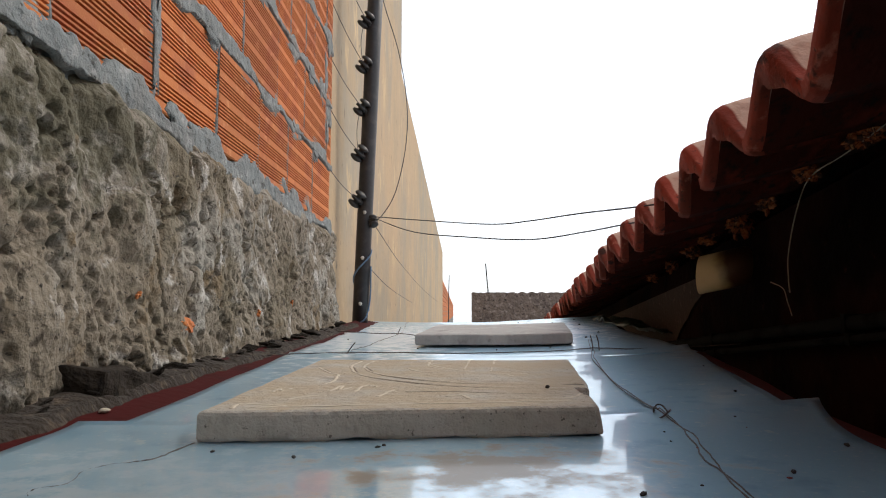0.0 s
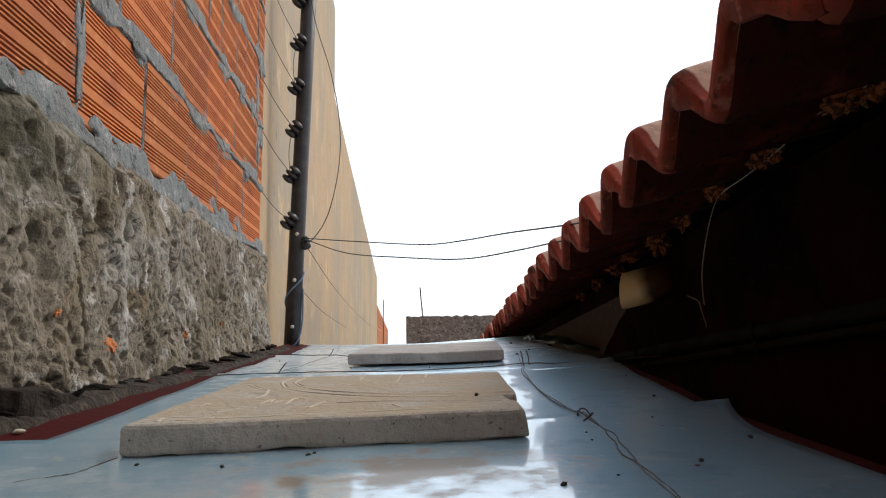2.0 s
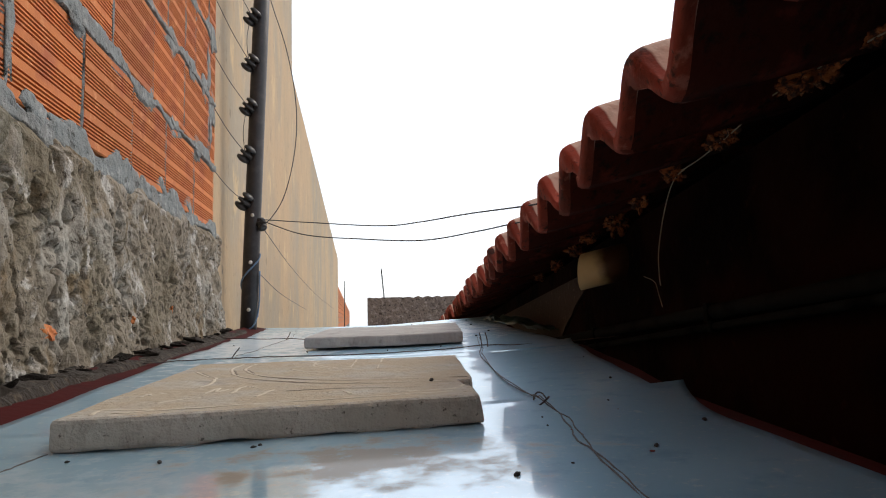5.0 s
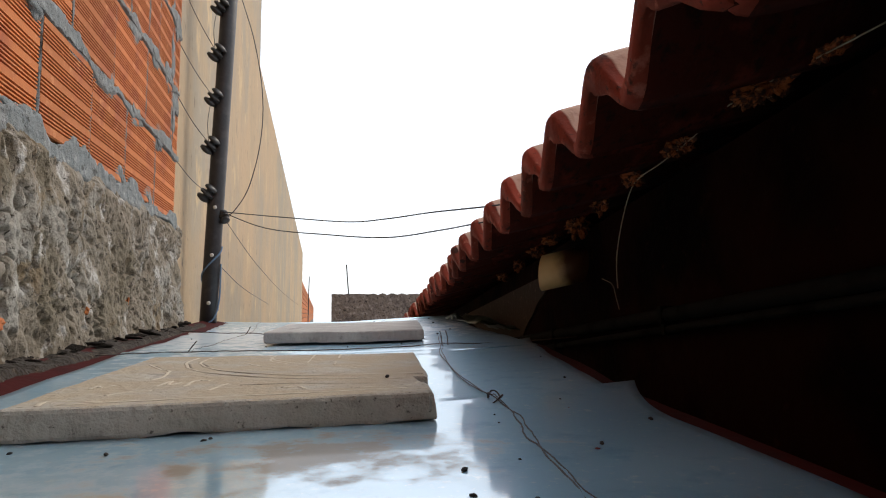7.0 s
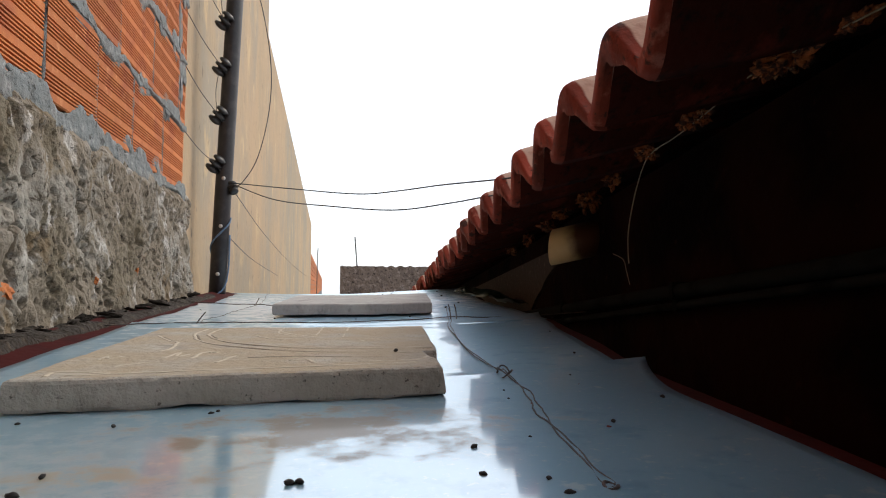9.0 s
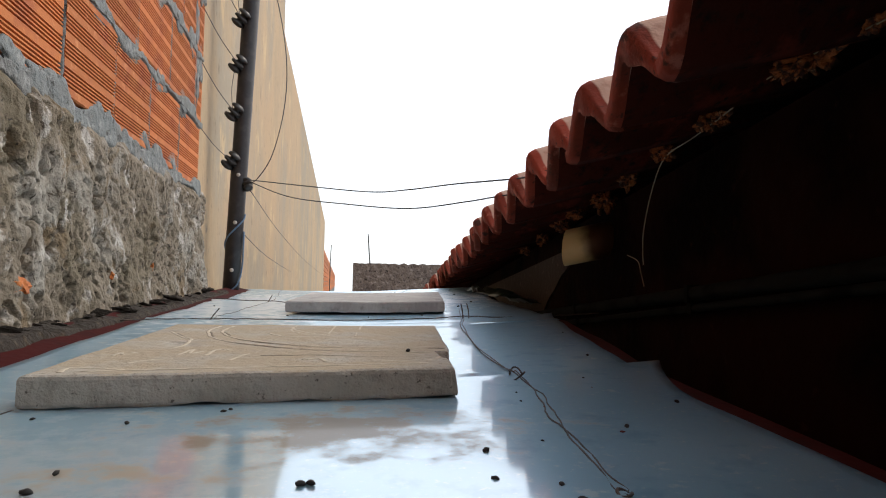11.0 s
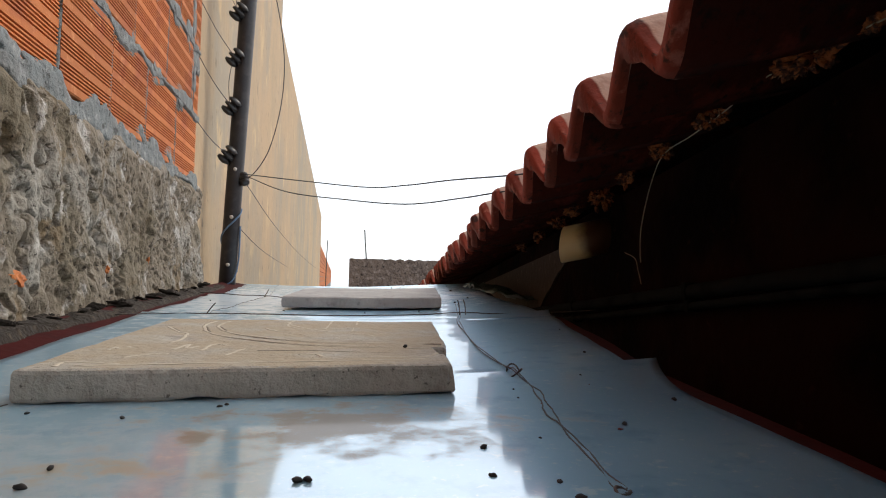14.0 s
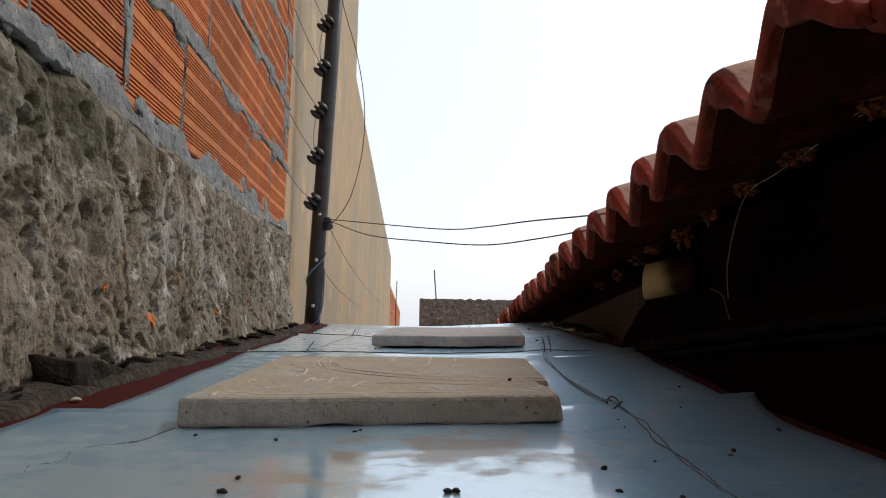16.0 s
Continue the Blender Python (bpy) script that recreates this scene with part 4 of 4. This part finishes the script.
# ---- house with the tiled eave ----
EAVE0 = Vector((0.332, 0, Z + 0.383))          # crest line of the first tile row
ALONG = Vector((0.073, 1, -0.0756))
UPHILL = Vector((1, -0.073, 0.30)).normalized()
STEP = 0.2
AX = ALONG.normalized()
AZ = UPHILL.cross(AX).normalized()
UX = AX.cross(AZ).normalized()


def roof_frame(y, up, lift):
    o = EAVE0 + ALONG * y + UX * up + AZ * lift
    return Matrix(((UX.x, AX.x, AZ.x, o.x), (UX.y, AX.y, AZ.y, o.y), (UX.z, AX.z, AZ.z, o.z), (0, 0, 0, 1)))


TILE_L, TILE_ROW, TILE_T = 0.42, 0.34, 0.016


def wave_tile(first=3, bm=None):
    """One period of a wavy clay tile, channel to channel. x runs uphill from the eave."""
    bm = bm or bmesh.new()
    n = 20
    rings = []
    for x, k, fill in ((0.0, 0.78, 0.024), (0.006, 0.89, 0.030), (0.018, 0.97, 0.032), (0.045, 1.0, 0.030), (TILE_L * 0.5, 0.97, 0.0), (TILE_L, 0.94, 0.0)):
        ring = []
        for inner in (0, 1):
            for i in range(n + 1):
                v = (i if not inner else n - i) / n - 0.5
                y = v * (STEP + 0.012) * 1.0028
                c = math.cos(math.tau * v)
                slope = -math.sin(math.tau * v) * WAVE * math.pi / STEP
                c = math.copysign(abs(c) ** 1.12, c)
                z = -WAVE / 2 + k * WAVE / 2 * c
                if inner:
                    d = math.hypot(1, slope)
                    y, z = y + TILE_T * slope / d, z - TILE_T / d
                    z -= fill * math.exp(-((v + 0.06) / 0.17) ** 2)
                ring.append(bm.verts.new((x, y - 0.30 * (z + WAVE / 2), z)))
        rings.append(ring)
    q = 2 * (n + 1)
    for a, b in zip(rings, rings[1:]):
        for k in range(q):
            bm.faces.new((a[k], a[(k + 1) % q], b[(k + 1) % q], b[k]))
    for ring, flip in ((rings[0], False), (rings[-1], True)):
        for k in range(n):
            f = (ring[k], ring[k + 1], ring[q - 2 - k], ring[q - 1 - k])
            bm.faces.new(f[::-1] if flip else f)
    # Undersides behind the lip take the shade-dark copy of the tile colour.
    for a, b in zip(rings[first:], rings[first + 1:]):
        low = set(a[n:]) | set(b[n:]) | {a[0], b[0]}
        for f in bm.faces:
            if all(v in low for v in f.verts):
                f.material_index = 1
    bmesh.ops.recalc_face_normals(bm, faces=bm.faces)
    return bm


WAVE = 0.090
roof = holder("tiled_roof", "red clay wavy-tile roof with a broken eave line", "roof", tuple(EAVE0), kind="structure")
verts_up, faces_up = [], []
TILE_MESH_UP = mesh_of("roof_tile", wave_tile(0), [TILE, TILE_SHADE], True)
TILE_MESH = mesh_of("roof_tile", wave_tile(2), [TILE, TILE_SHADE], True)
rng = random.Random(11)
to_roof = Matrix.Translation(-EAVE0)
for k in range(-15, 38):
    y = 0.778 + STEP * k
    for row in range(6):
        me = TILE_MESH_UP if row else TILE_MESH
        jit = Matrix.Translation((rng.uniform(-0.010, 0.010), rng.uniform(-0.004, 0.004), rng.uniform(-0.008, 0.005))) @ pose(0, 0, 0, rng.uniform(-3.5, 3.5), 1.9, rng.uniform(-2, 2))
        m = to_roof @ roof_frame(y, row * TILE_ROW - (0.045 if k == -1 and row == 0 else 0.016), 0.004) @ jit
        if row < 2:
            ob = new("roof_tile", me)
            ob.parent = roof
            ob.matrix_basis = m
        else:
            base = len(verts_up)
            verts_up += [tuple(m @ v.co) for v in me.vertices]
            faces_up += [tuple(base + i for i in p.vertices) for p in me.polygons]
me = bpy.data.meshes.new("upper_tiles")
me.from_pydata(verts_up, [], faces_up)
me.materials.append(TILE)
ob = new("upper_tiles", me)
ob.parent = roof
tagged(ob, "rows of red clay tiles farther up the roof", kind="stuff")


def roof_bar(y0, y1, u0, u1, n0, n1):
    bm = bmesh.new()
    box(u0, u1, 0, 1, n0, n1, bm=bm)
    for v in bm.verts:
        y = y0 + (y1 - y0) * v.co.y
        v.co = roof_frame(y, v.co.x, v.co.z) @ Vector((0, 0, 0))
    return bm


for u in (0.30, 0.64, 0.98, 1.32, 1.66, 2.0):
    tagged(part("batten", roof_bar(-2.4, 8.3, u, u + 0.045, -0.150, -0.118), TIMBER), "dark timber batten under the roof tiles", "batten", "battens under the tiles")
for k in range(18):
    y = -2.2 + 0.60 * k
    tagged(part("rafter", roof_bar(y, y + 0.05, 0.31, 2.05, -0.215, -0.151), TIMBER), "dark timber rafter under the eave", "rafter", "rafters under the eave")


def house_x(y):
    return 0.59 + 0.073 * y


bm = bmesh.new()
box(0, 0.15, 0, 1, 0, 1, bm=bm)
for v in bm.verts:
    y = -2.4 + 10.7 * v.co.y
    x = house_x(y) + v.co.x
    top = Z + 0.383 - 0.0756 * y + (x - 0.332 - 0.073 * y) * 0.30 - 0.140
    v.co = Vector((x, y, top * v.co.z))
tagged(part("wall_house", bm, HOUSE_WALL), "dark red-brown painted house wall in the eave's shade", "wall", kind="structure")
bm = bmesh.new()
box(0, 0.15, 0, 1, 0, 1, bm=bm)
for v in bm.verts:
    y = -2.4 + 10.7 * v.co.y
    x = house_x(y) + 1.55 + v.co.x
    v.co = Vector((x, y, (Z + 0.383 - 0.0756 * y + 1.97 * 0.30 - 0.22) * v.co.z))
tagged(part("wall_house_back", bm, HOUSE_WALL), "plain back wall of the tiled house", "wall", kind="structure")

# Unseen end walls, added so no daylight gets in under the tiles.
for y0, y1 in ((-2.4, -2.3), (8.2, 8.3)):
    bm = bmesh.new()
    box(0.152, 1.548, 0, 1, 0, 1, bm=bm)
    for v in bm.verts:
        y = y0 + (y1 - y0) * v.co.y
        v.co = Vector((house_x(y) + v.co.x, y, (Z + 0.383 - 0.0756 * y + (house_x(y) + v.co.x - 0.332 - 0.073 * y) * 0.30 - 0.225) * v.co.z))
    tagged(part("wall_gable", bm, HOUSE_WALL), "unseen end wall added to keep light from under the roof", "wall", kind="structure")

# Thin added panel: the lit stretch of the house wall, put into colour.
bm = bmesh.new()
box(-0.008, 0.0, 0, 1, 0, 1, bm=bm)
bmesh.ops.subdivide_edges(bm, edges=[e for e in bm.edges if abs(e.verts[0].co.y - e.verts[1].co.y) > 0.5], cuts=80)
for v in bm.verts:
    y = 1.86 + 3.5 * v.co.y
    top = Z + 0.12 - 0.075 * (y - 1.8)
    low = top - 0.36 * min(1.0, 0.03 + (y - 1.86) / 0.9) - 0.03 * noise.noise(Vector((y * 9, 2, 2))) * min(1.0, (y - 1.86) * 3)
    v.co = Vector((house_x(y) + v.co.x, y, top if v.co.z > 0.5 else low))
tagged(part("wall_plaster_band", bm, LIT_WALL_BROWN), "lighter brown panel standing in for the lit house wall", "wall", kind="structure")

# pipe stub, cable trunk and bits under the eave
pipe = holder("drain_pipe_stub", "short yellowed plastic pipe sticking out of the wall", "pipe", (0.619, 1.675, Z + 0.096))
pipe.rotation_euler = (0, radians(-11), radians(-33))
bm = bmesh.new()
n = 24
rings = []
for r, xs in ((0.047, (0.0, 0.14)), (0.043, (0.14, 0.0))):
    for x in xs:
        rings.append([bm.verts.new((x + (0.012 * math.sin(a) if x == 0 else 0), r * math.cos(a), r * math.sin(a))) for a in [math.tau * k / n for k in range(n)]])
for a, b in zip(rings, rings[1:] + rings[:1]):
    for k in range(n):
        bm.faces.new((a[k], a[(k + 1) % n], b[(k + 1) % n], b[k]))
bmesh.ops.recalc_face_normals(bm, faces=bm.faces)
part("pipe_wall", bm, PVC, pipe, smooth=True)
def crumbs(length, height, seed):
    """A ragged ridge of crumbled mortar."""
    bm = bmesh.new()
    bmesh.ops.create_icosphere(bm, subdivisions=5, radius=1)
    at = Vector((seed * 3.1, seed, 2))
    for v in bm.verts:
        p = Vector((v.co.x * height, v.co.y * length, v.co.z * height))
        k = 0.55 + 1.3 * abs(noise.noise(p * 55 + at)) + 0.9 * noise.noise(p * 130 + at) + 0.4 * noise.noise(p * 320 + at)
        v.co = Vector((p.x * k, p.y * (0.8 + 0.3 * k), p.z * k))
    return bm


for k, (y, z, length, height) in enumerate([(0.66, 3.292, 0.05, 0.010), (0.77, 3.290, 0.055, 0.014), (1.01, 3.273, 0.045, 0.014), (1.206, 3.258, 0.032, 0.015), (1.39, 3.238, 0.026, 0.018), (1.563, 3.215, 0.028, 0.026), (1.80, 3.206, 0.026, 0.018), (1.957, 3.184, 0.026, 0.02), (2.2, 3.158, 0.03, 0.016), (2.5, 3.135, 0.03, 0.016)]):
    ob = part("mortar_lump", crumbs(length, height, 40 + k), NEST, smooth=True)
    ob.location = (house_x(y) - 0.03, y, z)
    tagged(ob, "orange crumbly mortar lump between wall and roof", "mortar", "mortar lumps under the eave")
wire("hanging_string", [(0.597, 0.50, Z + 0.285), (0.602, 0.625, Z + 0.287), (0.609, 0.723, Z + 0.291), (0.618, 0.855, Z + 0.291), (0.625, 0.948, Z + 0.274), (0.635, 1.076, Z + 0.258), (0.641, 1.16, Z + 0.252), (0.645, 1.21, Z + 0.235), (0.651, 1.264, Z + 0.181), (0.654, 1.30, Z + 0.114), (0.655, 1.306, Z + 0.067), (0.655, 1.303, Z + 0.041)], 0.0012, STRING, "pale string along the eave with a hanging end", on_deck=False, category="string")
wire("hanging_string", [(0.655, 1.38, Z + 0.065), (0.655, 1.33, Z + 0.05), (0.655, 1.315, Z + 0.025), (0.655, 1.30, Z - 0.004)], 0.0009, STRING, "short pale string end under the eave", on_deck=False, category="string")
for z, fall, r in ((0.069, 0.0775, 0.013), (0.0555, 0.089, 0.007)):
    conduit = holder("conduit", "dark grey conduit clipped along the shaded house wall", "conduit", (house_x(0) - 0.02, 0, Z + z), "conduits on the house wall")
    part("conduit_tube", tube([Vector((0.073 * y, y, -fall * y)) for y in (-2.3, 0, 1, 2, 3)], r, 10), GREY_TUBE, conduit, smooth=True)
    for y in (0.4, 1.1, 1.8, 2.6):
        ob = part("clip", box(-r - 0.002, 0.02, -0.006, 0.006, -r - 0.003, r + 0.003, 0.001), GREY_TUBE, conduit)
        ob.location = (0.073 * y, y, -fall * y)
bm = bmesh.new()
g = [[bm.verts.new((0.58 + 0.22 * i / 12 + 0.02 * noise.noise(Vector((i * 0.5, j * 0.5, 3))), 2.30 + 0.55 * j / 14, deck(0.6, 2.3 + 0.55 * j / 14) + 0.012 + 0.05 * abs(noise.noise(Vector((i * 0.28, j * 0.3, 1)))) - 0.001 * i * i * 0.35)) for i in range(13)] for j in range(15)]
for a, b in zip(g, g[1:]):
    for i in range(12):
        bm.faces.new((a[i], a[i + 1], b[i + 1], b[i]))
ob = part("plastic_scrap", bm, GREEN_PLASTIC, smooth=True)
s = ob.modifiers.new("thickness", "SOLIDIFY")
s.thickness = 0.002
tagged(ob, "crumpled dark green plastic scrap beside the metal roof", "plastic scrap")

# ---- bricks, last: one object each on shared meshes ----
BRICKS = {}
rng = random.Random(3)
# Courses above view are added to narrow the sky over the metal roof.
for c in range(15):
    bounds = ODD if c % 2 else EVEN
    for a, b in zip(bounds, bounds[1:]):
        length = round(b - a - 0.007, 3)
        if length not in BRICKS:
            BRICKS[length] = mesh_of("brick", grooved_brick(length, BRICK_H, 0.11), BRICK)
        ob = new("brick", BRICKS[length])
        ob.parent = wall
        ob.matrix_basis = pose(rng.uniform(-0.002, 0.003), a + 0.0035, Z + FIRST + c * COURSE + rng.uniform(-0.003, 0.003), rng.uniform(-0.5, 0.5), 0, rng.uniform(-0.4, 0.4))
